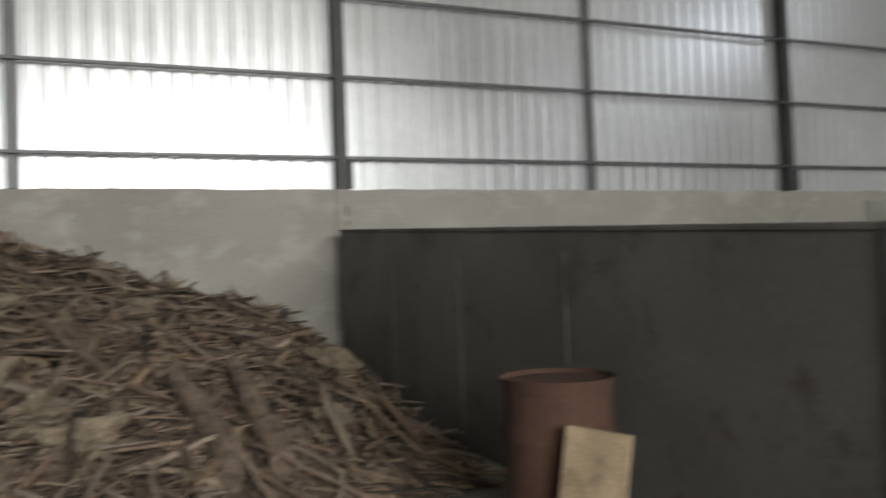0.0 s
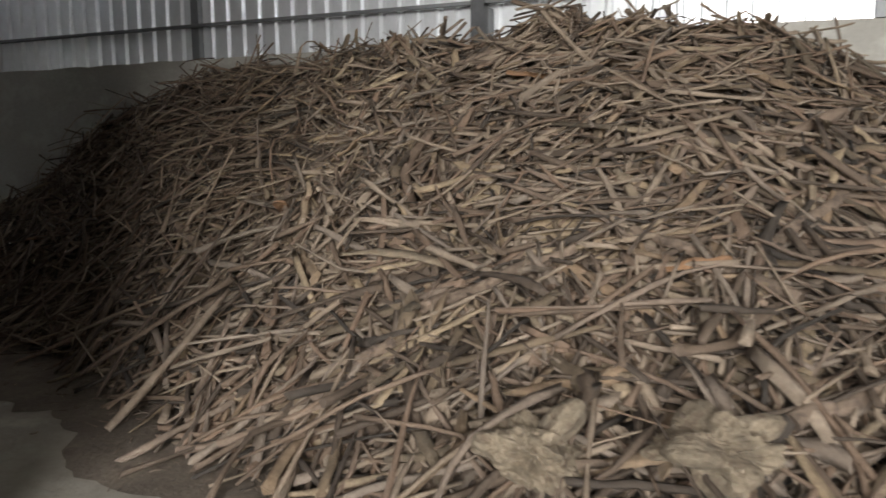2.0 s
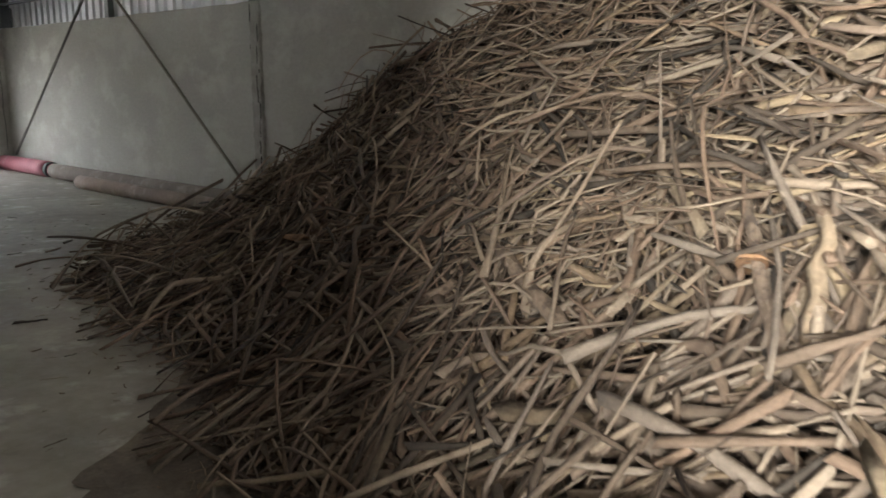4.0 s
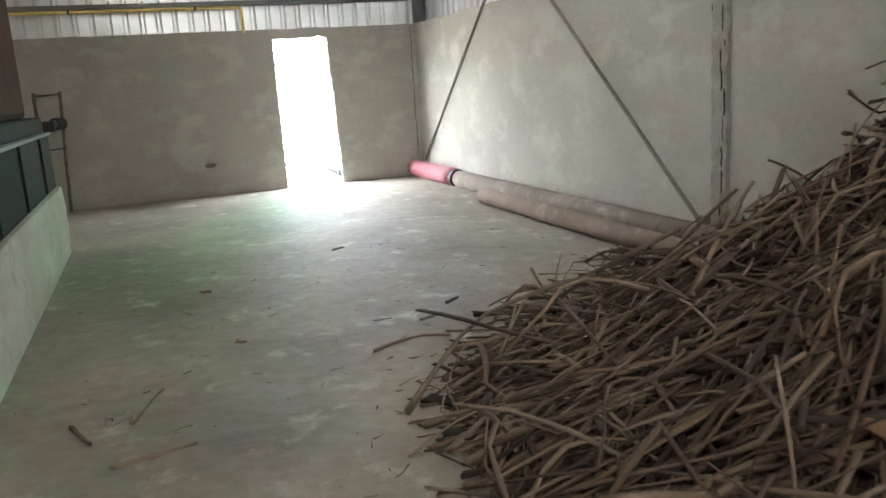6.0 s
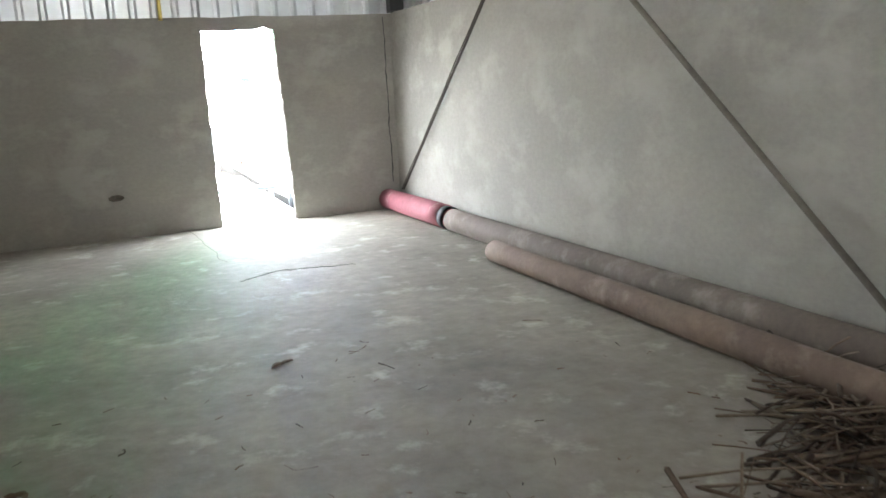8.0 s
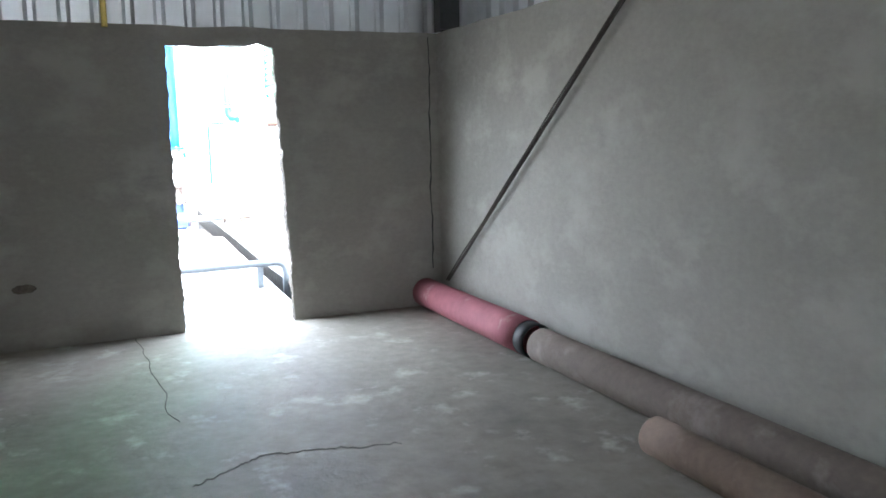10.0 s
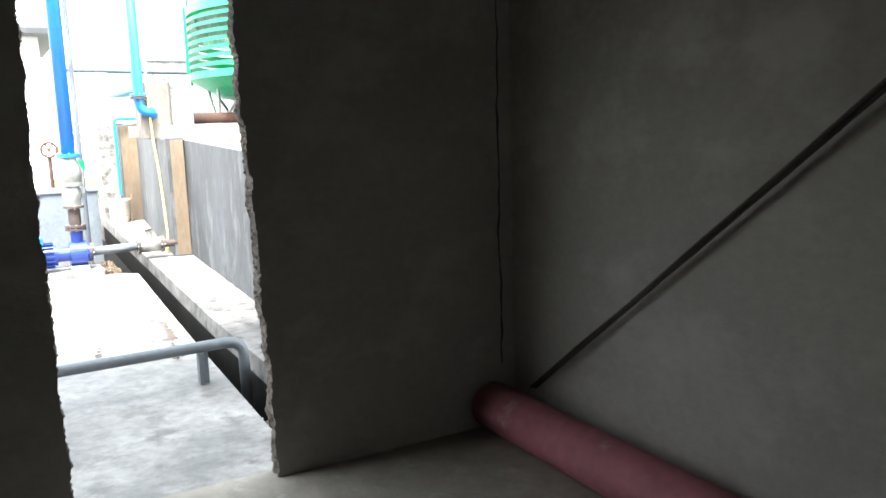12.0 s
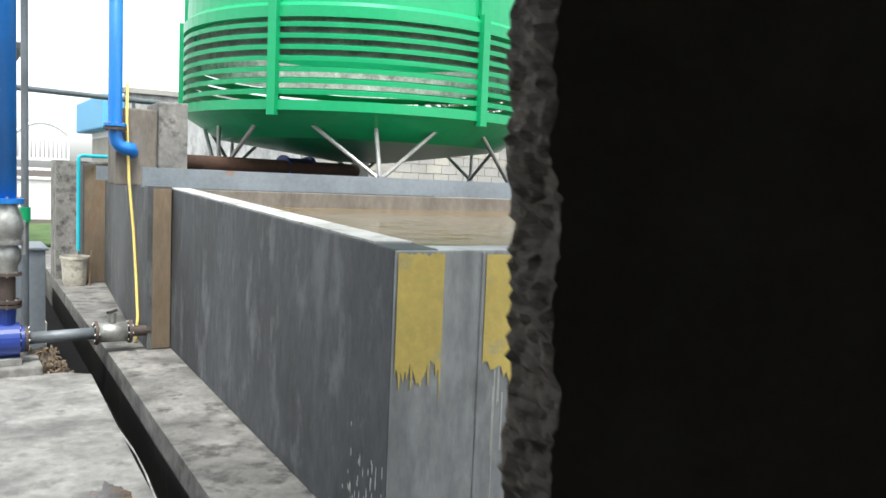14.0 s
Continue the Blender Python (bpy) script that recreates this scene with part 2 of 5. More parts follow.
def add_box(bm, x0, x1, y0, y1, z0, z1, bevel=0.0):
    r = bmesh.ops.create_cube(bm, size=1.0, matrix=Matrix.Translation(((x0 + x1) / 2, (y0 + y1) / 2, (z0 + z1) / 2)) @ Matrix.Diagonal((x1 - x0, y1 - y0, z1 - z0, 1)))
    if bevel:
        es = list({e for v in r["verts"] for e in v.link_edges})
        bmesh.ops.bevel(bm, geom=es, offset=bevel, segments=2, affect="EDGES", profile=0.6)
    return bm


def box(x0, x1, y0, y1, z0, z1, bevel=0.0):
    return add_box(bmesh.new(), x0, x1, y0, y1, z0, z1, bevel)


def add_tube(bm, pts, r, seg=12, caps=True, r_end=None):
    """A round bar along a polyline."""
    pts = [Vector(p) for p in pts]
    rings, prev = [], None
    for i, p in enumerate(pts):
        a = pts[max(i - 1, 0)]
        b = pts[min(i + 1, len(pts) - 1)]
        d = (b - a).normalized()
        u = (prev - d * prev.dot(d)) if prev is not None else d.orthogonal()
        u.normalize()
        prev = u
        v = d.cross(u)
        k = r if r_end is None else r + (r_end - r) * i / (len(pts) - 1)
        rings.append([bm.verts.new(p + u * (k * math.cos(2 * math.pi * s / seg)) + v * (k * math.sin(2 * math.pi * s / seg))) for s in range(seg)])
    for a, b in zip(rings, rings[1:]):
        for s in range(seg):
            bm.faces.new((a[s], a[(s + 1) % seg], b[(s + 1) % seg], b[s]))
    if caps:
        bm.faces.new(rings[0][::-1])
        bm.faces.new(rings[-1])
    return bm


def tube(pts, r, seg=12, caps=True, r_end=None):
    return add_tube(bmesh.new(), pts, r, seg, caps, r_end)


def hollow(pts_a, pts_b, r, wall, seg=28):
    """A straight pipe with an open bore."""
    bm = bmesh.new()
    a, b = Vector(pts_a), Vector(pts_b)
    d = (b - a).normalized()
    u = d.orthogonal().normalized()
    v = d.cross(u)
    n = max(2, int((b - a).length / 0.25))
    ang = [2 * math.pi * s / seg for s in range(seg)]

    def ring(p, k):
        return [bm.verts.new(p + u * (k * math.cos(t)) + v * (k * math.sin(t))) for t in ang]
    outer = []
    for i in range(n + 1):
        p = a.lerp(b, i / n)
        k = r * (1 + 0.012 * noise.noise(p * 1.7))
        outer.append(ring(p, k))
    inner = [ring(b, r - wall), ring(a, r - wall)]
    loop = outer + inner + [outer[0]]
    for p, q in zip(loop, loop[1:]):
        for s in range(seg):
            bm.faces.new((p[s], p[(s + 1) % seg], q[(s + 1) % seg], q[s]))
    return bm


def bend(p, q, r, corner, n=6):
    """Points of a rounded corner between two runs."""
    c, p, q = Vector(corner), Vector(p), Vector(q)
    a, b = c + (p - c).normalized() * r, c + (q - c).normalized() * r
    return [((1 - t) ** 2) * a + 2 * t * (1 - t) * c + t * t * b for t in [i / n for i in range(n + 1)]]


def disc(centre, axis, r, thick, seg=20):
    c, d = Vector(centre), Vector(axis).normalized() * thick / 2
    return tube([c - d, c + d], r, seg)


# ---- hall ----
TOP = 2.15
BAY = 6.5
EAVE = 5.9
SOUTH_Y, WEST_X = -32.0, -18.0

bm = box(WEST_X - 0.3, 0.22, SOUTH_Y - 0.3, 0.085, -0.3, 0.0)
tagged(finish("floor", bm, M["floor"]), "dusty grey concrete hall floor with stains and cracks", "floor", kind="structure")


def rough_wall(name, along, x0, x1, y0, y1, top, label, seed):
    """A plastered wall with a slightly uneven top edge."""
    bm = bmesh.new()
    n = int(((x1 - x0) if along == "x" else (y1 - y0)) / 0.2)
    rows = []
    for i in range(n + 1):
        t = i / n
        dz = 0.018 * noise.noise(Vector((seed, t * n * 0.35, 0.0))) + 0.012 * noise.noise(Vector((seed + 9, t * n * 1.3, 0.0)))
        p = []
        for z, dzz in ((0.0, 0), (top, dz)):
            for side in (0, 1):
                if along == "x":
                    p.append(bm.verts.new((x0 + (x1 - x0) * t, y1 if side else y0, z + dzz)))
                else:
                    p.append(bm.verts.new((x1 if side else x0, y0 + (y1 - y0) * t, z + dzz)))
        rows.append(p)
    for a, b in zip(rows, rows[1:]):
        for i, j in ((0, 2), (2, 3), (3, 1), (1, 0)):
            bm.faces.new((a[i], a[j], b[j], b[i]))
    bm.faces.new([rows[0][k] for k in (0, 2, 3, 1)])
    bm.faces.new([rows[-1][k] for k in (0, 2, 3, 1)])
    return tagged(finish(name, bm, M["plaster"]), label, "wall", kind="structure")


rough_wall("wall_east", "y", 0.0, 0.22, SOUTH_Y, 0.22, TOP, "cement-plastered low wall under metal cladding", 1.0)

# doorway with hacked, broken jambs through the north wall
D_L, D_R, D_TOP = -2.022, -1.255, 2.022
WALL_T = 0.085


def jagged(z, seed, amp):
    return amp * (0.7 * noise.noise(Vector((seed, z * 2.3, 0.3))) + 0.5 * noise.noise(Vector((seed, z * 9.0, 1.3))) + 0.35 * noise.noise(Vector((seed, z * 27.0, 2.3))))


def wall_with_door():
    zs = [D_TOP * i / 260 for i in range(261)]
    objs = []
    for name, side, far in (("wall_north_1", D_L, WEST_X), ("wall_north_2", D_R, 0.0)):
        sgn = -1 if far < side else 1
        bm = bmesh.new()
        grid = []
        depth = 7
        for z in zs:
            lean = 0.033 - 0.066 * z / D_TOP if far == 0.0 else 0.0
            row = []
            for k in range(depth + 1):
                y = WALL_T * k / depth
                bulge = jagged(z, 3.1 + side, 0.024) + 0.012 * noise.noise(Vector((y * 20, z * 14, side))) + 0.012 * abs(noise.noise(Vector((y * 62, z * 47, side)))) + 0.009 * noise.noise(Vector((y * 120, z * 105, side))) + 0.006 * noise.noise(Vector((y * 190, z * 170, side)))
                row.append(bm.verts.new((side + lean + sgn * bulge * (1 if 0 < k < depth else 0.75), y, z)))
            grid.append(row)
        for a, b in zip(grid, grid[1:]):
            for k in range(depth):
                bm.faces.new((a[k], a[k + 1], b[k + 1], b[k])).material_index = 1
        # flat faces of the wall
        for k in (0, depth):
            y = WALL_T * k / depth
            edge = [r[k] for r in grid]
            outer = [bm.verts.new((far, y, z)) for z in (zs[0], zs[-1])]
            mid = [bm.verts.new((side + sgn * 0.12, y, z)) for z in zs]
            for i in range(len(zs) - 1):
                bm.faces.new((edge[i], mid[i], mid[i + 1], edge[i + 1]))
            bm.faces.new([outer[0]] + mid + [outer[1]])
        ob = finish(name, bm, M["plaster"])
        ob.data.materials.append(M["plaster_edge"])
        tagged(ob, "cement-plastered end wall with a hacked door opening", "wall", kind="structure")
    # strip over the opening
    bm = bmesh.new()
    n = 220
    rows = []
    for i in range(n + 1):
        x = WEST_X + (0.0 - WEST_X) * i / n
        inside = D_L - 0.05 < x < D_R + 0.05
        dz = 0.012 * noise.noise(Vector((4.0, x * 3, 0)))
        lo = D_TOP + (0.035 * noise.noise(Vector((7.0, x * 17, 0))) if inside else 0.0)
        rows.append([bm.verts.new((x, y, z)) for y, z in ((0, lo), (0, TOP + dz), (WALL_T, TOP + dz), (WALL_T, lo + (0.03 * noise.noise(Vector((x * 19, 5, 1))) if inside else 0)))])
    for a, b in zip(rows, rows[1:]):
        for k in range(4):
            bm.faces.new((a[k], a[(k + 1) % 4], b[(k + 1) % 4], b[k]))
    tagged(finish("wall_north_3", bm, M["plaster"]), "plaster strip over the hacked opening", "wall", kind="structure")


wall_with_door()
rough_wall("wall_west", "y", WEST_X - 0.22, WEST_X, SOUTH_Y, 0.22, TOP, "cement-plastered low wall below an open side", 5.0)
rough_wall("wall_south", "x", WEST_X, 0.0, SOUTH_Y - 0.22, SOUTH_Y, TOP, "cement-plastered low wall below an open side", 6.0)


def cladding(name, along, pos, a, b, z0, z1, out, label, mat=None):
    """Trapezoid-ribbed sheet metal with thickness."""
    bm = bmesh.new()
    period, depth, thick = 0.2, 0.032, 0.004
    prof = []
    s = a
    while s < b - 1e-6:
        for ds, d in ((0.0, 0.0), (0.12, 0.0), (0.145, depth), (0.175, depth)):
            prof.append((min(s + ds, b), d))
        s += period
    prof.append((b, 0.0))
    lo, hi = [], []
    for layer in (0.0, thick):
        for z, store in ((z0, lo), (z1, hi)):
            store.append([bm.verts.new((pos + out * (d + layer), q, z) if along == "y" else (q, pos + out * (d + layer), z)) for q, d in prof])
    for k in (0, 1):
        for i in range(len(prof) - 1):
            bm.faces.new((lo[k][i], lo[k][i + 1], hi[k][i + 1], hi[k][i]))
    for i in range(len(prof) - 1):
        bm.faces.new((lo[0][i], lo[0][i + 1], lo[1][i + 1], lo[1][i]))
    return tagged(finish(name, bm, mat or M["zinc"]), label, "cladding", kind="structure")


cladding("wall_cladding_east", "y", 0.13, SOUTH_Y, 0.2, TOP - 0.06, EAVE, 1, "ribbed galvanised metal sheet cladding on purlins")
cladding("wall_cladding_north", "x", 0.088, WEST_X, 0.12, TOP - 0.1, EAVE + 0.8, 1, "ribbed galvanised metal sheet cladding on purlins")

# unseen sheets added on the south and west sides to block sky light
cladding("wall_cladding_south", "x", SOUTH_Y - 0.07, WEST_X, 0.12, TOP + 0.01, EAVE + 0.8, -1, "unseen dark ribbed cladding that keeps daylight out", M["roof"])
cladding("wall_cladding_west_1", "y", WEST_X - 0.07, SOUTH_Y, -22.8, TOP + 0.01, EAVE, -1, "unseen dark ribbed cladding that keeps daylight out", M["roof"])
cladding("wall_cladding_west_2", "y", WEST_X - 0.07, -14.6, 0.2, TOP + 0.01, EAVE, -1, "unseen dark ribbed cladding that keeps daylight out", M["roof"])
# roof is out of view, assumed closed, dark to cut bounced light
bm = bmesh.new()
for x0, x1, z0, z1 in ((WEST_X - 0.4, -9.0, EAVE, 7.6), (-9.0, 0.5, 7.6, EAVE)):
    v = [bm.verts.new(p) for p in ((x0, SOUTH_Y - 0.4, z0), (x1, SOUTH_Y - 0.4, z1), (x1, 0.4, z1), (x0, 0.4, z0))]
    w = [bm.verts.new((p.co.x, p.co.y, p.co.z + 0.06)) for p in v]
    bm.faces.new(v)
    bm.faces.new(w)
    for i in range(4):
        bm.faces.new((v[i], v[(i + 1) % 4], w[(i + 1) % 4], w[i]))
tagged(finish("ceiling", bm, M["roof"]), "metal sheet roof of the hall", "ceiling", kind="structure")


def h_section(bm, x, y, z0, z1, w, t, web_along):
    """An H-shaped steel post."""
    if web_along == "x":
        add_box(bm, x - w / 2, x - w / 2 + t, y - w / 2, y + w / 2, z0, z1)
        add_box(bm, x + w / 2 - t, x + w / 2, y - w / 2, y + w / 2, z0, z1)
        add_box(bm, x - w / 2 + t, x + w / 2 - t, y - t / 2, y + t / 2, z0, z1)
    else:
        add_box(bm, x - w / 2, x + w / 2, y - w / 2, y - w / 2 + t, z0, z1)
        add_box(bm, x - w / 2, x + w / 2, y + w / 2 - t, y + w / 2, z0, z1)
        add_box(bm, x - t / 2, x + t / 2, y - w / 2 + t, y + w / 2 - t, z0, z1)
    return bm


for k in range(5):
    y = -BAY * k - (0.1 if k == 0 else 0.08)
    post = thing("steel_column", "dark steel H-column rising out of the plastered wall", "column", "hall columns", (0, 0, 0))
    part("shaft", h_section(bmesh.new(), 0.03, y, TOP + 0.002, EAVE, 0.13, 0.01, "x"), M["steel_dark"], post)
    part("cleat", box(-0.06, 0.1, y - 0.115, y - 0.07, TOP + 0.01, TOP + 0.3, 0.004), M["steel_dark"], post)
    if k:
        yc = y
        bm = bmesh.new()
        rows = []
        for i in range(90):
            z = TOP * i / 89
            rows.append([bm.verts.new((-0.003 - 0.022 * (abs(s) < 1) + 0.011 * noise.noise(Vector((z * 9, k, j))), yc + s * (0.095 + 0.022 * noise.noise(Vector((z * 13, k + 5, j)))), z)) for j, s in enumerate((-1, -0.82, -0.3, 0.2, 0.6, 0.84, 1))])
        for a, b in zip(rows, rows[1:]):
            for j in range(6):
                bm.faces.new((a[j], a[j + 1], b[j + 1], b[j]))
        part("plaster_strip", bm, M["rough_plaster"] if k == 1 else M["plaster"], post, "rough cement strip over the column")
        rk = random.Random(40 + k)
        z0 = 0.12 if k == 1 else TOP - 0.4
        while z0 < TOP - 0.2:
            tall = rk.uniform(0.04, 0.2)
            off = -0.05 + rk.gauss(0, 0.012) if rk.random() < 0.75 else 0.05 + rk.gauss(0, 0.01)
            wide = rk.uniform(0.006, 0.014)
            bm = bmesh.new()
            rows = []
            for i in range(11):
                z = z0 + tall * i / 10
                w = wide * (0.7 + 0.6 * noise.noise(Vector((z * 40, k, 1)))) * (0.5 if i in (0, 10) else 1)
                yy = yc + off + 0.006 * noise.noise(Vector((z * 18, 2, k)))
                rows.append([bm.verts.new((-0.037, yy - w, z)), bm.verts.new((-0.037, yy + w, z))])
            for a, b in zip(rows, rows[1:]):
                bm.faces.new((a[0], a[1], b[1], b[0]))
            part("chip", bm, M["litter"], post, "bare dark steel where cement has chipped off")
            z0 += tall * rk.uniform(0.7, 1.0) + rk.uniform(0.01, 0.09)
for k in range(4):
    y = -BAY * (k + 0.5) - 0.1
    post = thing("wind_post", "slim grey steel post behind the purlins", "post", "wind posts")
    part("shaft", box(0.045, 0.125, y - 0.05, y + 0.05, TOP + 0.002, EAVE, 0.004), M["girt"], post)
for i, z in enumerate((2.5, 3.4, 4.3, 5.2)):
    for k in range(5):
        y1, y0 = -BAY * k - 0.15 - (0.02 if k == 0 else 0), (-BAY * (k + 1) - 0.01 if k < 4 else SOUTH_Y)
        g = thing("wall_purlin", "grey steel purlin spanning between the columns", "purlin", "wall purlins")
        part("bar", box(-0.03, 0.035, y0, y1, z - 0.016, z + 0.016, 0.004), M["girt"], g)
for i, z in enumerate((2.5, 3.4, 4.3, 5.2)):
    g = thing("wall_purlin", "grey steel purlin on the end wall cladding", "purlin", "end wall purlins")
    part("bar", box(WEST_X, -0.08, -0.02, 0.065, z - 0.03, z + 0.03, 0.004), M["girt"], g)


# ---- bracing and stored pipes ----
def brace(name, a, b, label):
    t = thing(name, label, "brace", "wall braces")
    a, b = Vector(a), Vector(b)
    part("rod", tube([a.lerp(b, i / 12) for i in range(13)], 0.011, 8), M["brace"], t)
    side = Vector((-0.017, 0.008, 0))
    part("cable", tube([a.lerp(b, i / 12) + side * (1 + 0.6 * noise.noise(Vector((i * 0.7, 0, 0)))) for i in range(13)], 0.006, 6), M["brace"], t)
    return t


brace("diagonal_brace", (-0.035, -0.22, 0.235), (-0.035, -4.13, 3.38), "dark steel brace rod with a cable beside it")
t = thing("diagonal_brace", "dusty light brown steel brace rod", "brace", "wall braces")
part("rod", tube([Vector((-0.05, -6.41, 0.2)).lerp(Vector((-0.05, -2.56, 3.38)), i / 12) for i in range(13)], 0.017, 10), M["brace_pale"], t)
part("end_plate", box(-0.06, -0.002, -6.47, -6.37, 0.12, 0.24, 0.003), M["brace_pale"], t)

p = thing("red_pipe", "faded red steel pipe with a black collar beside the wall", "pipe", "stored pipes")
part("barrel", hollow((-0.155, -0.03, 0.115), (-0.145, -1.66, 0.115), 0.115, 0.008), M["pipe_pink"], p, smooth=True)
part("collar", hollow((-0.145, -1.66, 0.112), (-0.145, -1.77, 0.112), 0.11, 0.012), M["black"], p, "black rubber collar", smooth=True)
p = thing("grey_pipe", "dusty grey-brown steel pipe lying along the wall", "pipe", "stored pipes")
part("barrel", hollow((-0.145, -1.83, 0.105), (-0.14, -7.6, 0.105), 0.105, 0.008), M["pipe_grey"], p, smooth=True)
p = thing("brown_pipe", "dusty brown steel pipe lying on the floor", "pipe", "stored pipes")
part("barrel", hollow((-0.43, -3.25, 0.085), (-0.44, -7.7, 0.085), 0.085, 0.008), M["pipe_brown"], p, smooth=True)


# ---- furnaces ----
def plinth_mesh(x0, x1, y0, y1, z):
    """A lumpy whitewashed masonry base."""
    bm = box(x0, x1, y0, y1, 0, z)
    bmesh.ops.subdivide_edges(bm, edges=bm.edges[:], cuts=14, use_grid_fill=True)
    for v in bm.verts:
        k = noise.noise(v.co * 2.3) * 0.02 + noise.noise(v.co * 9) * 0.008
        if v.co.z > 0.01:
            v.co += Vector((k, k * 0.7, k * 0.4))
    return bm


f1 = thing("furnace", "dark blue-black steel furnace on a whitewashed plinth", "furnace", "furnaces")
part("plinth", plinth_mesh(-9.6, -4.56, -9.4, -3.15, 0.61), M["whitewash"], f1, "dusty whitewashed masonry plinth")
part("body", box(-9.5, -4.6, -9.34, -3.2, 0.61, 1.08, 0.012), M["furnace"], f1)
part("flange", box(-9.52, -4.58, -9.36, -3.18, 1.08, 1.105, 0.004), M["channel_steel"], f1)
part("cover", box(-9.48, -4.63, -9.32, -3.24, 1.105, 1.24, 0.02), M["furnace"], f1)
# hood height and the furnace's westward reach are added to block light
part("hood", box(-9.4, -4.7, -9.2, -3.6, 1.24, 5.6, 0.05), M["rust"], f1, "dark brown hood, made tall to block west light")
for i in range(5):
    y = -8.6 + i * 1.15
    part("stiffener", box(-4.6, -4.58, y, y + 0.05, 0.63, 1.078, 0.004), M["furnace"], f1)
f3 = thing("furnace", "dark blue-black steel furnace on a whitewashed plinth facing the heap", "furnace", "furnaces")
part("plinth", plinth_mesh(-9.6, -5.478, -13.43, -9.9, 0.61), M["whitewash"], f3, "dusty whitewashed masonry plinth")
part("body", box(-9.5, -5.49, -13.41, -9.96, 0.61, 1.08, 0.012), M["furnace"], f3)
part("flange", box(-9.52, -5.485, -13.415, -9.94, 1.08, 1.105, 0.004), M["furnace"], f3)
part("cover", box(-9.48, -5.51, -13.39, -9.98, 1.105, 1.24, 0.02), M["furnace"], f3)
# same added height, shading the heap's north end from the west
part("hood", box(-9.4, -5.6, -13.3, -9.95, 1.24, 5.6, 0.05), M["rust"], f3, "dark brown hood, made tall to block west light")
for i in range(3):
    y = -12.7 + i * 1.15
    part("stiffener", box(-5.49, -5.478, y, y + 0.05, 0.63, 1.078, 0.004), M["furnace"], f3)
lamp = thing("work_lamp", "small black lamp head with a pale lens on a bracket", "lamp")
part("housing", hollow((-4.53, -3.25, 1.17), (-4.47, -3.17, 1.17), 0.055, 0.012, 18), M["black"], lamp)
part("lens", disc((-4.505, -3.217, 1.17), (0.6, 0.8, 0), 0.044, 0.006), M["cast"], lamp)
part("bracket", box(-4.62, -4.52, -3.34, -3.24, 1.107, 1.2, 0.006), M["black"], lamp)

f2 = thing("furnace", "dark grey-black steel furnace casing with a sloping top", "furnace", "furnaces")
for name, z0, z1, grow in (("body", 0.0, 1.66, 0.0), ("top_plate", 1.66, 1.685, 0.01)):
    bm = box(-6.8, -0.45, -22.4, -19.42 + grow, z0, z1, 0.006)
    for v in bm.verts:
        if v.co.z > 0.5:
            v.co.z -= 0.35 * (-0.45 - v.co.x) / 6.35
    part(name, bm, M["casing"], f2)
part("corner_post", box(-6.9, -6.81, -19.48, -19.4, 0.0, 1.34, 0.006), M["channel_steel"], f2, "pale grey corner post")
for i in range(3):
    x = -4.9 + i * 1.4
    part("seam", box(x, x + 0.03, -19.42, -19.415, 0.05, 1.3, 0.001), M["casing"], f2)
box_on = thing("white_box", "small pale box lying on the furnace top", "box")
part("case", box(-6.76, -6.62, -19.7, -19.55, 1.34, 1.42, 0.01), M["whitewash"], box_on)

drum = thing("rusty_drum", "rusty brown steel drum with a dented rim", "drum")
bm = bmesh.new()
rings = []
for i in range(13):
    z = 0.76 * i / 12
    k = 0.235 + (0.012 if i in (4, 8, 12, 0) else 0)
    rings.append([bm.verts.new((-5.5 + k * math.cos(a) * (1 + 0.04 * noise.noise(Vector((math.cos(a), math.sin(a), z * 3)))), -19.0 + k * math.sin(a), z)) for a in [2 * math.pi * j / 28 for j in range(28)]])
for a, b in zip(rings, rings[1:]):
    for j in range(28):
        bm.faces.new((a[j], a[(j + 1) % 28], b[(j + 1) % 28], b[j]))
part("shell", bm, M["rust"], drum)
part("lid", disc((-5.5, -19.0, 0.73), (0, 0, 1), 0.232, 0.02, 28), M["rust"], drum)
carton = thing("carton", "tilted brown cardboard piece against the drum", "carton")
ob = part("panel", box(-0.13, 0.13, -0.02, 0.02, 0, 0.6, 0.006), M["pale_wood"], carton)
carton.matrix_world = pose(-5.88, -18.86, 0.0, 8, -6, 40)


# ---- wood pile ----
def interp(x, pts):
    for (a, u), (b, v) in zip(pts, pts[1:]):
        if a <= x <= b:
            return u + (v - u) * (x - a) / (b - a)
    return pts[0][1] if x < pts[0][0] else pts[-1][1]


FOOT = [(-19.37, -3.7), (-18.9, -4.2), (-18.0, -4.6), (-17.0, -4.9), (-16.0, -5.05), (-15.0, -5.0), (-14.3, -4.8), (-13.8, -4.55), (-13.3, -4.35), (-12.85, -4.1), (-12.15, -3.75), (-11.4, -3.5),
        (-10.2, -2.95), (-9.7, -2.85), (-9.0, -2.68), (-8.5, -2.6), (-7.9, -2.4), (-7.6, -2.1), (-7.15, -1.6), (-6.65, -0.9), (-6.35, -0.5), (-6.1, -0.1)]
CREST = [(-19.37, 0.35), (-18.5, 0.85), (-17.8, 1.1), (-17.0, 1.3), (-16.3, 1.52), (-15.8, 1.85), (-15.0, 2.02), (-13.9, 2.08), (-13.0, 2.02), (-11.7, 1.95), (-10.6, 1.82), (-9.5, 1.66),
         (-9.0, 1.46), (-8.5, 1.18), (-8.1, 0.86), (-7.8, 0.45), (-7.5, 0.15), (-7.2, 0.05), (-6.1, 0.01)]


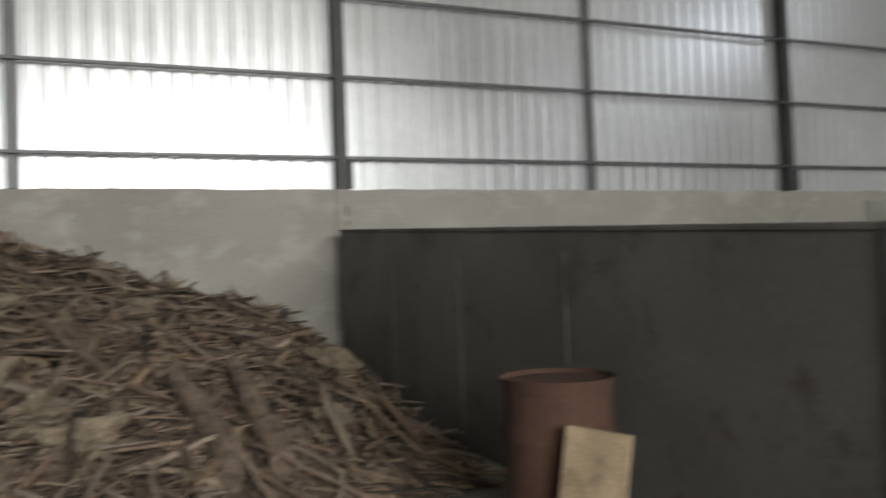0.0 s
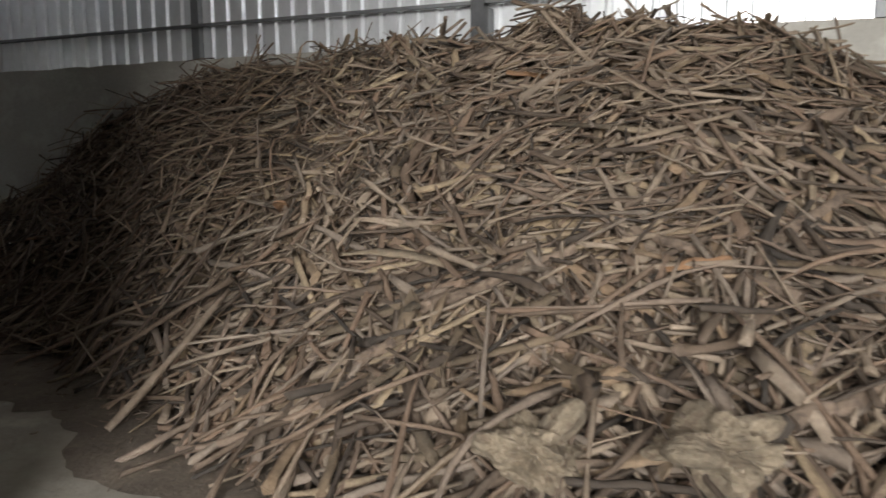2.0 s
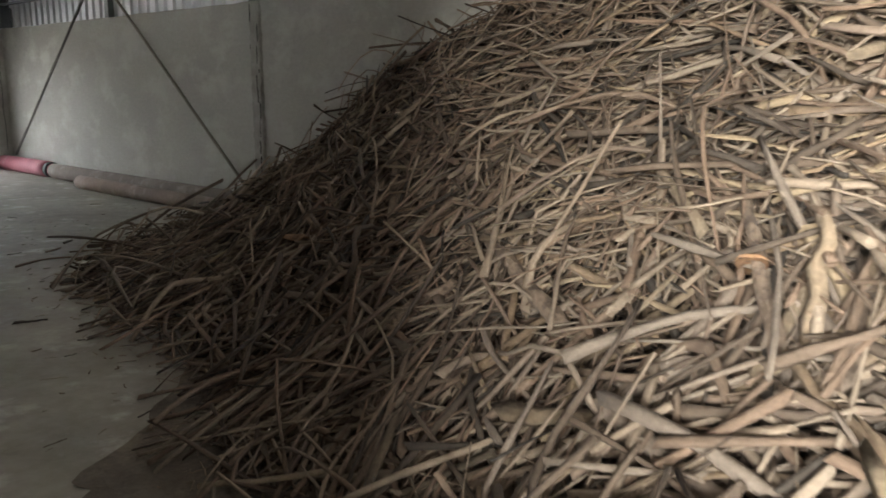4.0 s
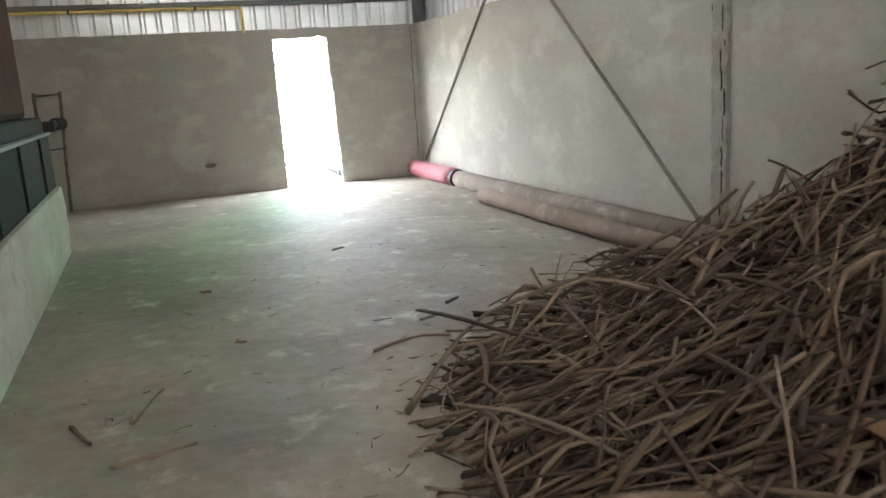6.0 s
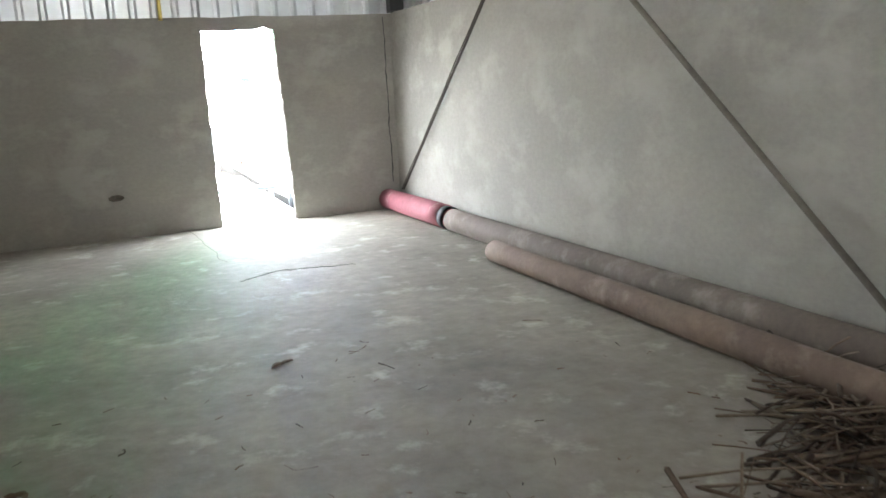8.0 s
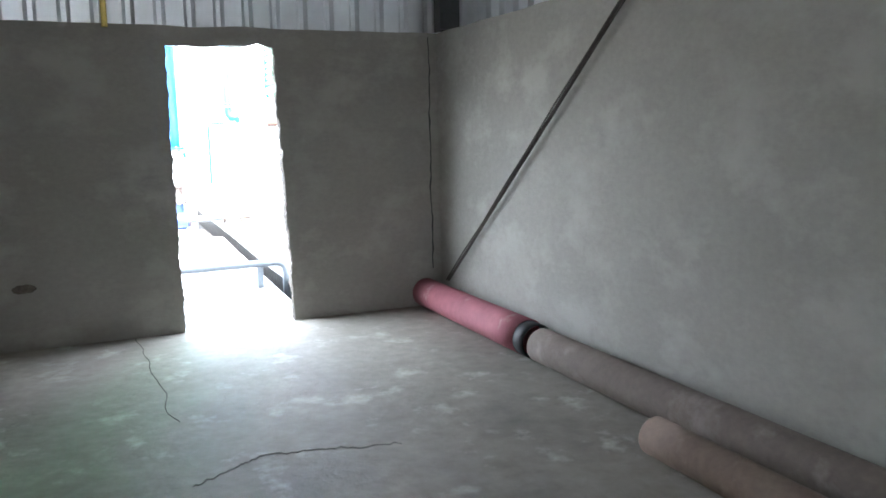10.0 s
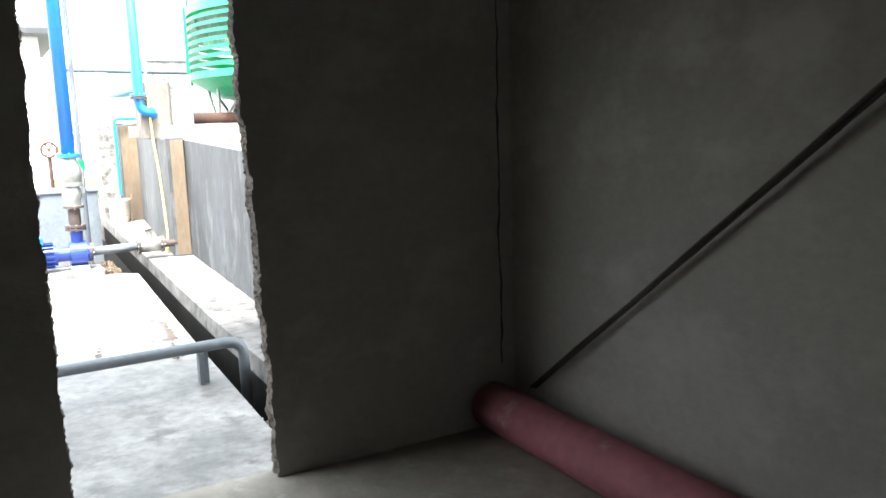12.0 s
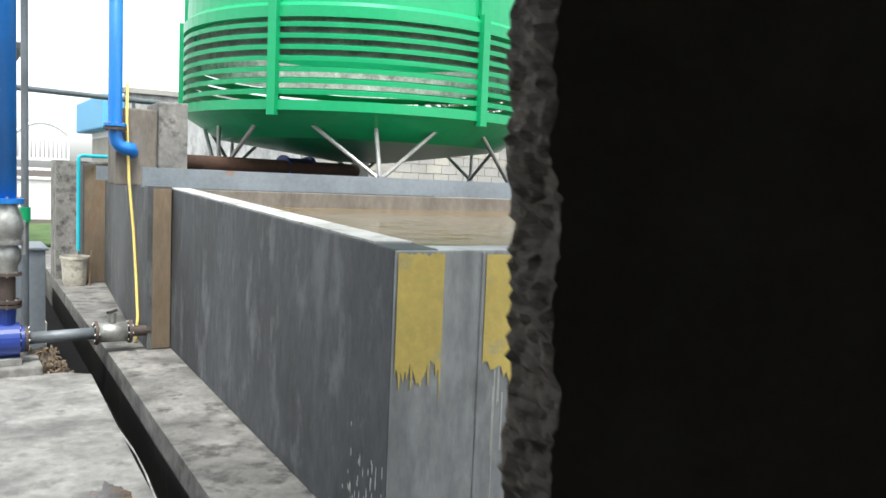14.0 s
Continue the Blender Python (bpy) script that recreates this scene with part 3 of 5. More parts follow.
def pile_height(x, y):
    xf, h = interp(y, FOOT), interp(y, CREST)
    u = (x - xf) / (-xf + 1e-6)
    if u <= 0:
        return 0.0
    p = 1.05 + 0.5 * min(1.0, max(0.0, (y + 10.0) / 1.6))
    s = min(1.0, 1.22 * u ** p)
    return max(0.0, h * s + 0.15 * min(u * 3, 1) * min(1.0, h) * noise.noise(Vector((x * 1.1, y * 1.1, 0.0))) + 0.09 * min(u * 3, 1) * min(1.0, h) * noise.noise(Vector((x * 2.7, y * 2.7, 5.0))))


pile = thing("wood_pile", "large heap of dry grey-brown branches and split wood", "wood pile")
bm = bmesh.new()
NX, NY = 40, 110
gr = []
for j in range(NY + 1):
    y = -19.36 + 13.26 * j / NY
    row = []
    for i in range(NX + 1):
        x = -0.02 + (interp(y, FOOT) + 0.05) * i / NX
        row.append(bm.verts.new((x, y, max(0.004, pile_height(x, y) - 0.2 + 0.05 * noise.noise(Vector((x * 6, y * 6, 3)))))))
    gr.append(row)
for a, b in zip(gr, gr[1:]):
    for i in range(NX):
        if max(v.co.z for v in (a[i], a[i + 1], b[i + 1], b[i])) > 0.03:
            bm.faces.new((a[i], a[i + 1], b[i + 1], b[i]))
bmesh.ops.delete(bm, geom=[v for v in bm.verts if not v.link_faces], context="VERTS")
# dark sheet below the sticks, its colour stands in for shade in the gaps
part("gap_shade", bm, M["litter"], pile, "near-black sheet that paints the shade between the sticks")


def pile_normal(x, y):
    e = 0.12
    gx = (pile_height(x + e, y) - pile_height(x - e, y)) / (2 * e)
    gy = (pile_height(x, y + e) - pile_height(x, y - e)) / (2 * e)
    return Vector((-gx, -gy, 1)).normalized()


def stick_shape(rng, length, r, flat, crooked=1.0):
    """A crooked, knotty, tapered branch along x, about its middle: vertices and faces."""
    seg, n = 5, 7
    bent = crooked * rng.choice((0.12, 0.3, 0.8, 1.8))
    b1, b2 = rng.gauss(0, 0.06) * bent, rng.gauss(0, 0.045) * bent
    kink, at = rng.gauss(0, 0.12) * bent, rng.uniform(0.25, 0.75)
    taper = rng.uniform(0.35, 0.9)
    knot = rng.randint(1, n - 1)
    vs, fs = [], []
    for i in range(n + 1):
        t = i / n
        bow = max(0.0, 1 - abs(t - at) / (at if t < at else 1 - at))
        c = Vector(((t - 0.5) * length, length * (b1 * math.sin(math.pi * t) + kink * bow) + r * rng.gauss(0, 0.13), length * b2 * math.sin(math.pi * t * 1.3) + r * rng.gauss(0, 0.13)))
        rr = r * (1 + (taper - 1) * t) * rng.uniform(0.78, 1.15) * (1.15 if i == knot else 1)
        for s in range(seg):
            a = 2 * math.pi * s / seg
            q = rr * rng.uniform(0.85, 1.12)
            vs.append(c + Vector((rng.uniform(-1.2, 1.2) * r if i in (0, n) else 0, q * math.cos(a), q * flat * math.sin(a))))
    for i in range(n):
        for s in range(seg):
            fs.append((i * seg + s, i * seg + (s + 1) % seg, (i + 1) * seg + (s + 1) % seg, (i + 1) * seg + s))
    fs.append(tuple(range(seg))[::-1])
    fs.append(tuple(n * seg + s for s in range(seg)))
    return vs, fs


def stick_pose(rng, x, y, lift, spread=0.16):
    n = pile_normal(x, y)
    a = rng.uniform(-math.pi, math.pi)
    if rng.random() < 0.6:
        a = 4.5 * noise.noise(Vector((x * 0.9, y * 0.9, 7.0))) + rng.gauss(0, 0.5)
    d = Vector((math.cos(a), math.sin(a), 0))
    d = (d - n * d.dot(n)).normalized()
    d = (d + n * rng.gauss(0.0, spread)).normalized()
    side = n.cross(d).normalized()
    up = d.cross(side)
    roll = rng.uniform(-0.5, 0.5)
    s2 = side * math.cos(roll) + up * math.sin(roll)
    u2 = d.cross(s2)
    m = Matrix((d, s2, u2)).transposed().to_4x4()
    m.translation = Vector((x, y, pile_height(x, y))) + n * lift
    return m


rng = random.Random(11)


def size_of(rng):
    q = rng.random()
    if q < 0.5:
        return rng.uniform(0.2, 0.75), rng.uniform(0.004, 0.01), rng.uniform(0.8, 1.0)
    if q < 0.9:
        return rng.uniform(0.3, 1.0), rng.uniform(0.009, 0.018), rng.uniform(0.55, 1.0)
    return rng.uniform(0.25, 0.8), rng.uniform(0.017, 0.034), rng.uniform(0.3, 0.75)


def keep_in(m, vs):
    """Keeps a stick inside the wall line and above the floor."""
    out = [m @ v for v in vs]
    dx = max(0.0, max(v.x for v in out) + 0.015)
    dz = max(0.0, 0.006 - min(v.z for v in out))
    dy = max(0.0, -19.37 - min(v.y for v in out))
    return Vector((-dx, dy, dz))


def mesh_from(name, vs, fs, mat):
    me = bpy.data.meshes.new(name)
    me.from_pydata(vs, [], fs)
    me.materials.append(mat)
    for p in me.polygons:
        p.use_smooth = len(p.vertices) == 4
    me.update()
    return me


# the joined mass of the heap
for share, count, mat in (("brushwood", 22000, M["wood"]), ("split_wood", 2300, M["pale_wood"])):
    V, F = [], []
    made = 0
    while made < count:
        y = rng.uniform(-19.2, -6.15)
        xf = interp(y, FOOT)
        x = rng.uniform(xf - 0.03, -0.08)
        if rng.random() > 0.55 + 0.45 * (x < xf * 0.35) or (y > -8.3 and rng.random() < 0.4) or (y > -7.5 and rng.random() < 0.7):
            continue
        if share == "split_wood" and y > -12.0 and rng.random() < 0.82:
            continue
        made += 1
        length, r, flat = size_of(rng)
        if share == "split_wood":
            length, r, flat = rng.uniform(0.2, 0.8), rng.uniform(0.014, 0.034), rng.uniform(0.22, 0.5)
        if y < -12.6:
            r *= 1.25
        else:
            r *= 0.8
        if y > -8.0:
            r *= 0.85
            length *= 0.8
        vs, fs = stick_shape(rng, length, r, flat, 0.25 if share == "split_wood" else 0.5 if y < -12.6 else 1.3)
        m = stick_pose(rng, x, y, rng.uniform(-0.17, 0.07), 0.07 if x < xf + 0.3 or y > -8.0 else 0.2)
        m.translation += keep_in(m, vs)
        base = len(V)
        V += [m @ v for v in vs]
        F += [tuple(base + i for i in f) for f in fs]
    ob = new(share, mesh_from(share, V, F, mat))
    ob.parent = pile
    ob["kind"] = "stuff"

# branches lying loose on top of the side along which one walks
shapes = []
for i in range(18):
    length, r, flat = rng.uniform(0.45, 1.3), rng.uniform(0.009, 0.021), rng.uniform(0.5, 1.0)
    vs, fs = stick_shape(rng, length, r, flat)
    shapes.append((vs, mesh_from("branch", vs, fs, M["wood"])))
for i in range(290):
    y = rng.uniform(-13.2, -7.6) if i % 3 else rng.uniform(-17.8, -13.2)
    xf = interp(y, FOOT)
    x = xf + (0.0 - xf) * rng.uniform(0.02, 0.75)
    vs, me = shapes[i % len(shapes)]
    m = stick_pose(rng, x, y, rng.uniform(0.03, 0.09), 0.14)
    m.translation += keep_in(m, vs)
    ob = new("branch", me)
    ob.parent = pile
    ob.matrix_basis = m


def stump(at, size, seed):
    """A torn lump of root wood, gnarled, with hollows between its fibres and short broken root ends."""
    bm = bmesh.new()
    bmesh.ops.create_icosphere(bm, subdivisions=5, radius=1.0)
    o = Vector((seed * 3.7, seed * 1.3, 0))
    rs = random.Random(seed)
    ends = [Vector((rs.uniform(-1, 1), rs.uniform(-1, 1), rs.uniform(-0.3, 1))).normalized() for _ in range(4)]
    for v in bm.verts:
        n = v.co.normalized()
        k = 0.75 + 0.45 * noise.noise(n * 1.5 + o) - 0.35 * max(0.0, noise.noise(n * 2.6 - o)) + 0.1 * noise.noise(Vector((n.x * 3, n.y * 8, n.z * 8)) + o) + 0.05 * noise.noise(n * 14 + o)
        for q, e in enumerate(ends):
            k += (0.35 + 0.12 * q) * max(0.0, (n.dot(e) - 0.86) / 0.14) ** 1.5
        v.co = Vector((n.x, n.y * 0.75, n.z * 0.6)) * k * size * 0.6
    ob = part("stump", bm, M["torn_wood"], pile, "torn brown stump with broken root ends")
    ob.matrix_basis = pose(at[0], at[1], at[2], 37 * seed % 50 - 25, 23 * seed % 50 - 25, 70 * seed % 180)


STUMPS = [(-2.26, -16.41, 0.34, 1), (-3.28, -16.45, 0.46, 2), (-1.68, -17.38, 0.38, 3), (-3.93, -17.04, 0.36, 4), (-3.65, -16.8, 0.36, 5), (-4.72, -14.95, 0.4, 8), (-2.35, -18.85, 0.36, 9), (-4.66, -15.5, 0.36, 6), (-3.5, -18.5, 0.32, 7)]
for x, y, a, k in STUMPS:
    stump((x, y, pile_height(x, y) + 0.13), a, k)
LOGS = [(-4.25, -17.8, -3.1, -17.58, 0.085), (-4.2, -18.05, -2.95, -17.97, 0.08), (-2.94, -17.18, -1.85, -16.5, 0.03), (-2.94, -17.2, -2.0, -18.27, 0.03), (-3.09, -17.23, -1.84, -16.72, 0.034),
        (-3.28, -15.65, -2.42, -16.16, 0.032), (-3.76, -15.73, -3.44, -15.04, 0.03), (-4.45, -15.7, -4.15, -16.1, 0.03), (-1.75, -10.76, -1.47, -8.8, 0.02), (-2.9, -12.2, -2.55, -11.6, 0.034), (-2.12, -11.1, -1.66, -11.2, 0.022),
        (-2.38, -10.9, -1.85, -10.4, 0.024), (-3.06, -11.33, -2.75, -11.62, 0.026), (-3.92, -14.14, -3.57, -14.81, 0.03), (-3.6, -14.14, -2.68, -13.76, 0.018), (-4.38, -13.93, -4.1, -14.16, 0.032), (-3.06, -12.95, -2.5, -12.62, 0.026)]
for k, (xa, ya, xb, yb, r) in enumerate(LOGS):
    a, b = Vector((xa, ya, pile_height(xa, ya) + r * 1.0 + 0.04)), Vector((xb, yb, pile_height(xb, yb) + r * 1.3 + 0.05))
    bm = bmesh.new()
    add_tube(bm, [a.lerp(b, i / 24) + Vector((0, 0, 0.012 * math.sin(i * 0.5))) for i in range(25)], r, 16, True, r * 0.72)
    for v in bm.verts:
        v.co += Vector((1, 1, 1)) * (0.15 * r * noise.noise(v.co * 7) + 0.1 * r * noise.noise(v.co * 26))
    part("log", bm, M["log"], pile, "thick brown log with rough bark")


def bark_plate(x, y, length, turn, tilt):
    """A curled plate of bark, thicker along its middle."""
    bm = bmesh.new()
    rows = []
    for i in range(13):
        t = i / 12
        row = []
        for side in (0, 1):
            for j in range(7):
                a = (j / 6 - 0.5) * 2.2
                w = 0.06 * (0.75 + 0.35 * noise.noise(Vector((t * 4, x, j * 0.3))))
                row.append(bm.verts.new(((t - 0.5) * length + 0.012 * noise.noise(Vector((j, x, i))), w * math.sin(a), (w - 0.009 * side) * math.cos(a))))
        rows.append(row)
    for a, b in zip(rows, rows[1:]):
        for j in range(6):
            bm.faces.new((a[j], a[j + 1], b[j + 1], b[j]))
            bm.faces.new((a[j + 8], a[j + 7], b[j + 7], b[j + 8]))
        bm.faces.new((a[0], b[0], b[7], a[7]))
        bm.faces.new((a[6], a[13], b[13], b[6]))
    for a in (rows[0], rows[-1]):
        for j in range(6):
            bm.faces.new((a[j], a[j + 1], a[j + 8], a[j + 7]))
    ob = part("bark_plate", bm, M["bark_plate"], pile, "curled orange-brown plate of bark")
    ob.matrix_basis = pose(x, y, pile_height(x, y) + 0.06, 0, tilt, turn)


bark_plate(-1.64, -14.07, 0.42, 75, -8)
bark_plate(-2.28, -10.05, 0.34, 70, 6)
bark_plate(-2.75, -12.75, 0.3, 20, 20)
bark_plate(-3.72, -15.35, 0.26, 100, 10)

FLOOR_STICKS = [(-2.83, -7.44, -2.4, -7.39), (-2.09, -7.2, -1.8, -7.29), (-4.22, -7.72, -4.13, -7.95), (-4.05, -8.21, -3.74, -8.14), (-3.98, -7.9, -3.84, -7.7), (-3.56, -5.63, -3.5, -5.66),
                (-3.45, -6.9, -3.4, -6.93), (-2.45, -7.05, -2.3, -6.98), (-2.2, -6.8, -2.08, -6.7), (-3.1, -9.9, -2.95, -9.7), (-3.4, -8.9, -3.25, -8.98), (-1.17, -6.65, -0.85, -6.7), (-2.45, -4.75, -2.33, -4.7)]
for k, (xa, ya, xb, yb) in enumerate(FLOOR_STICKS):
    length = math.hypot(xb - xa, yb - ya)
    vs, fs = stick_shape(rng, length, 0.011 if length > 0.15 else 0.014, 0.9)
    low = min(v.z for v in vs)
    t = new("stick", mesh_from("stick", vs, fs, M["wood"]))
    t.matrix_world = Matrix.Translation(((xa + xb) / 2, (ya + yb) / 2, 0.003 - low)) @ Matrix.Rotation(math.atan2(yb - ya, xb - xa), 4, "Z")
    tagged(t, "thin dry brown stick lying on the concrete floor", "stick", "sticks on the floor")


V, F = [], []
for i in range(900):
    if i % 3:
        y = rng.uniform(-14.5, -6.3)
        x = interp(y, FOOT) - abs(rng.gauss(0, 0.22))
    else:
        x, y = rng.uniform(-4.5, -0.7), rng.uniform(-12, -4.6)
    length = rng.uniform(0.01, 0.06) if i % 7 else rng.uniform(0.06, 0.16)
    vs, fs = stick_shape(rng, length, rng.uniform(0.002, 0.005), rng.uniform(0.3, 0.9))
    a = rng.uniform(0, 6.28)
    k = len(V)
    V += [Vector((x + v.x * math.cos(a) - v.y * math.sin(a), y + v.x * math.sin(a) + v.y * math.cos(a), max(0.001, v.z + 0.004))) for v in vs]
    F += [tuple(k + j for j in f) for f in fs]
ob = new("wood_litter", mesh_from("wood_litter", V, F, M["wood"]))
tagged(ob, "scattered bark chips and twigs on the concrete floor", "litter", kind="stuff")


# brown film along the heap: dust tone with the floor's shade painted in
bm = bmesh.new()
rows = []
for i in range(91):
    y = -14.6 + 4.6 * i / 90
    xf = interp(y, FOOT)
    out = (0.62 + 0.3 * noise.noise(Vector((y * 1.3, 2, 0))) + 0.14 * noise.noise(Vector((y * 6, 3, 0))) + 0.05 * noise.noise(Vector((y * 19, 4, 0)))) * min(1.0, 0.05 + 0.9 * min(y + 14.6, -10.0 - y))
    rows.append([bm.verts.new((xf - out * t + 0.3 * (1 - t), y, 0.0035)) for t in (0.0, 0.5, 1.0)])
for a, b in zip(rows, rows[1:]):
    for j in range(2):
        bm.faces.new((a[j], a[j + 1], b[j + 1], b[j]))
tagged(finish("shade_dust_film", bm, M["shade_dust_film"]), "brown film beside the heap, dust tone and painted shade in one", "dust", kind="stuff")


# ---- details on the end wall and floor ----
def strip(name, pts, width, normal, mat, label, category, seed=0.0, wander=0.012):
    """A thin uneven seam laid 3 mm proud of a surface."""
    bm = bmesh.new()
    nrm = Vector(normal)
    rows = []
    pts = [Vector(p) for p in pts]
    for i, p in enumerate(pts):
        d = (pts[min(i + 1, len(pts) - 1)] - pts[max(i - 1, 0)]).normalized()
        s = nrm.cross(d).normalized()
        w = width * (0.55 + 0.9 * abs(noise.noise(p * 9 + Vector((seed, 0, 0)))))
        q = p + s * (width * 1.2 * noise.noise(p * 12 + Vector((0, seed, 0))) + wander * noise.noise(p * 2.6 + Vector((seed, seed, 0))))
        rows.append([bm.verts.new(q - s * w + nrm * 0.001), bm.verts.new(q + nrm * 0.004), bm.verts.new(q + s * w + nrm * 0.001)])
    for a, b in zip(rows, rows[1:]):
        for j in range(2):
            bm.faces.new((a[j], a[j + 1], b[j + 1], b[j]))
    return tagged(finish(name, bm, mat), label, category, kind="structure")


def line(a, b, n):
    a, b = Vector(a), Vector(b)
    return [a.lerp(b, i / n) for i in range(n + 1)]


strip("trim_corner", line((-0.075, 0, 0.3), (-0.075, 0, TOP - 0.03), 60), 0.007, (0, -1, 0), M["steel_dark"], "dark open joint beside the corner column", "joint", 2.0)
strip("crack_1", line((-2.35, -0.02, 0), (-2.26, -1.9, 0), 60), 0.004, (0, 0, 1), M["crack"], "thin crack in the concrete floor", "crack", 1.0, 0.07)
rc = random.Random(21)
for k, (x0, y0, x1, y1) in enumerate(((-2.28, -2.7, -1.98, -2.5), (-1.98, -2.5, -1.37, -2.65))):
    jag = [p + Vector((0, rc.gauss(0, 0.009), 0)) for p in line((x0, y0, 0), (x1, y1, 0), 26)]
    strip("crack_%d" % (k + 2), jag, 0.0024, (0, 0, 1), M["crack"], "thin jagged crack in the concrete floor", "crack", 3.0 + k, 0.03)

hole = thing("wall_putlog_hole", "small chipped hole with mud in the plaster", "hole")
bm = bmesh.new()
bmesh.ops.create_icosphere(bm, subdivisions=3, radius=1.0)
for v in bm.verts:
    v.co = Vector((-3.02 + v.co.x * 0.075, -0.001 + v.co.y * 0.014, 0.415 + v.co.z * 0.03)) + Vector((0, 0, 0.01 * noise.noise(v.co * 3)))
part("mud", bm, M["plaster_edge"], hole)

yp = thing("gas_pipe", "yellow painted gas pipe along the end wall", "pipe")
part("run", tube([(-9.0, -0.06, 2.44), (-2.5, -0.06, 2.44)] + [tuple(v) for v in bend((-2.5, -0.06, 2.44), (-2.4, -0.06, 2.2), 0.06, (-2.4, -0.06, 2.44))] + [(-2.4, -0.06, 2.12)], 0.02, 10), M["yellow"], yp)
for x in (-7.5, -6.0, -4.5, -3.0):
    part("clip", box(x, x + 0.03, -0.085, -0.022, 2.415, 2.465, 0.003), M["steel_dark"], yp)

cd = thing("conduit", "grey pipe frame standing against the end wall", "pipe")
part("upright", tube([(-4.8, -0.05, 0.0), (-4.72, -0.05, 1.5)], 0.02, 10), M["plaster_edge"], cd)
for z in (1.47, 0.8):
    part("rung", tube([(-4.73, -0.05, z), (-5.02, -0.05, z - 0.01)], 0.01, 8), M["steel_dark"], cd)
part("upright", tube([(-5.02, -0.05, 0.0), (-5.02, -0.05, 1.5)], 0.02, 10), M["plaster_edge"], cd)

# ---- yard outside ----
bm = bmesh.new()
bmesh.ops.create_grid(bm, x_segments=1, y_segments=1, size=900)
bmesh.ops.translate(bm, verts=bm.verts[:], vec=(0, 0, -0.36))
tagged(finish("ground", bm, M["soil"]), "bare dark ground reaching to the horizon", "ground", kind="structure")


def slab(name, pts, z0, z1, mat, label, category):
    bm = bmesh.new()
    lo = [bm.verts.new((x, y, z0)) for x, y in pts]
    hi = [bm.verts.new((x, y, z1)) for x, y in pts]
    bm.faces.new(lo[::-1])
    bm.faces.new(hi)
    for i in range(len(pts)):
        bm.faces.new((lo[i], lo[(i + 1) % len(pts)], hi[(i + 1) % len(pts)], hi[i]))
    return tagged(finish(name, bm, mat), label, category, kind="structure")


slab("pavement", [(-14, 0.086), (-1.09, 0.086), (-1.04, 2.1), (-0.997, 3.5), (-0.925, 5.55), (-1.1, 5.67), (-14, 5.68)], -0.3, -0.004, M["slab"], "wet stained concrete slab outside the door", "pavement")
slab("pavement_2", [(-30, 7.8), (-1.0, 7.8), (-0.9, 16), (-0.6, 30), (-30, 30)], -0.3, -0.01, M["yard"], "pale concrete yard behind the pump", "pavement")
slab("kerb", [(-0.87, 0.1), (-0.1, 0.1), (-0.1, 14.5), (-0.6, 14.5), (-0.68, 10.4), (-0.79, 5.2), (-0.83, 3.9), (-0.86, 2.7)], -0.3, 0.1, M["kerb"], "raised concrete kerb beside the drain", "kerb")
# thin near-black strip laid over the kerb's lower side
slab("kerb_face", [(-0.876, 0.1), (-0.868, 0.1), (-0.858, 2.7), (-0.828, 3.9), (-0.788, 5.2), (-0.678, 10.4), (-0.686, 10.4), (-0.796, 5.2), (-0.836, 3.9), (-0.866, 2.7)], -0.3, -0.03, M["drain_side"], "near-black lower side of the kerb", "kerb")
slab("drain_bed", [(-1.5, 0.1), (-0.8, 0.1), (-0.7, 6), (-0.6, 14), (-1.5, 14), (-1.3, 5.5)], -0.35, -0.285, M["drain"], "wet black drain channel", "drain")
slab("ground_soil", [(-8, 5.68), (-1.0, 5.68), (-1.15, 7.8), (-8, 7.8)], -0.3, -0.05, M["soil"], "dark wet soil with debris by the pump", "ground")
slab("ground_grass", [(-4, 16.0), (0.1, 16.0), (1.4, 22), (-5, 22)], -0.009, 0.03, M["grass"], "strip of green grass by the gate", "grass")

puddle = thing("puddle", "shallow wet patch with reddish mud on the slab", "puddle")
for k, (px, py, sx, sy) in enumerate(((-1.2, 2.9, 0.16, 0.36), (-1.46, 2.5, 0.27, 0.3), (-1.19, 2.3, 0.11, 0.22))):
    bm = bmesh.new()
    ring = []
    for i in range(140):
        a = 2 * math.pi * i / 140
        f = 0.8 + 0.55 * noise.noise(Vector((math.cos(a) * 1.3, math.sin(a) * 1.3, k * 4.0))) + 0.3 * noise.noise(Vector((math.cos(a) * 5, math.sin(a) * 5, k * 3.0))) + 0.08 * noise.noise(Vector((math.cos(a) * 14, math.sin(a) * 14, k * 3.0)))
        ring.append(bm.verts.new((px + sx * f * math.cos(a), py + sy * f * math.sin(a), 0.0 + 0.0008 * k)))
    bm.faces.new(ring)
    part("film", bm, M["puddle"], puddle)

cable = thing("drain_cable", "thin pale cable lying along the drain", "cable")
part("line", tube([(-0.92 + 0.008 * i + 0.015 * math.sin(i * 1.3), 0.6 + i * 0.35, -0.277) for i in range(15)], 0.006, 6), M["tank_pale"], cable)

# ---- grey drain pipe ----
gp = thing("outlet_pipe", "grey painted outlet pipe bending down into the drain", "pipe")
pts = [(-3.2, 1.46, 0.2), (-1.12, 1.48, 0.22)] + [tuple(v) for v in bend((-1.12, 1.48, 0.22), (-0.95, 1.48, -0.1), 0.1, (-0.95, 1.48, 0.22))] + [(-0.945, 1.48, -0.2)]
part("run", tube(pts, 0.033, 16), M["grey_pipe"], gp, smooth=True)
part("stand", box(-1.22, -1.19, 1.45, 1.52, -0.004, 0.19, 0.003), M["grey_pipe"], gp)
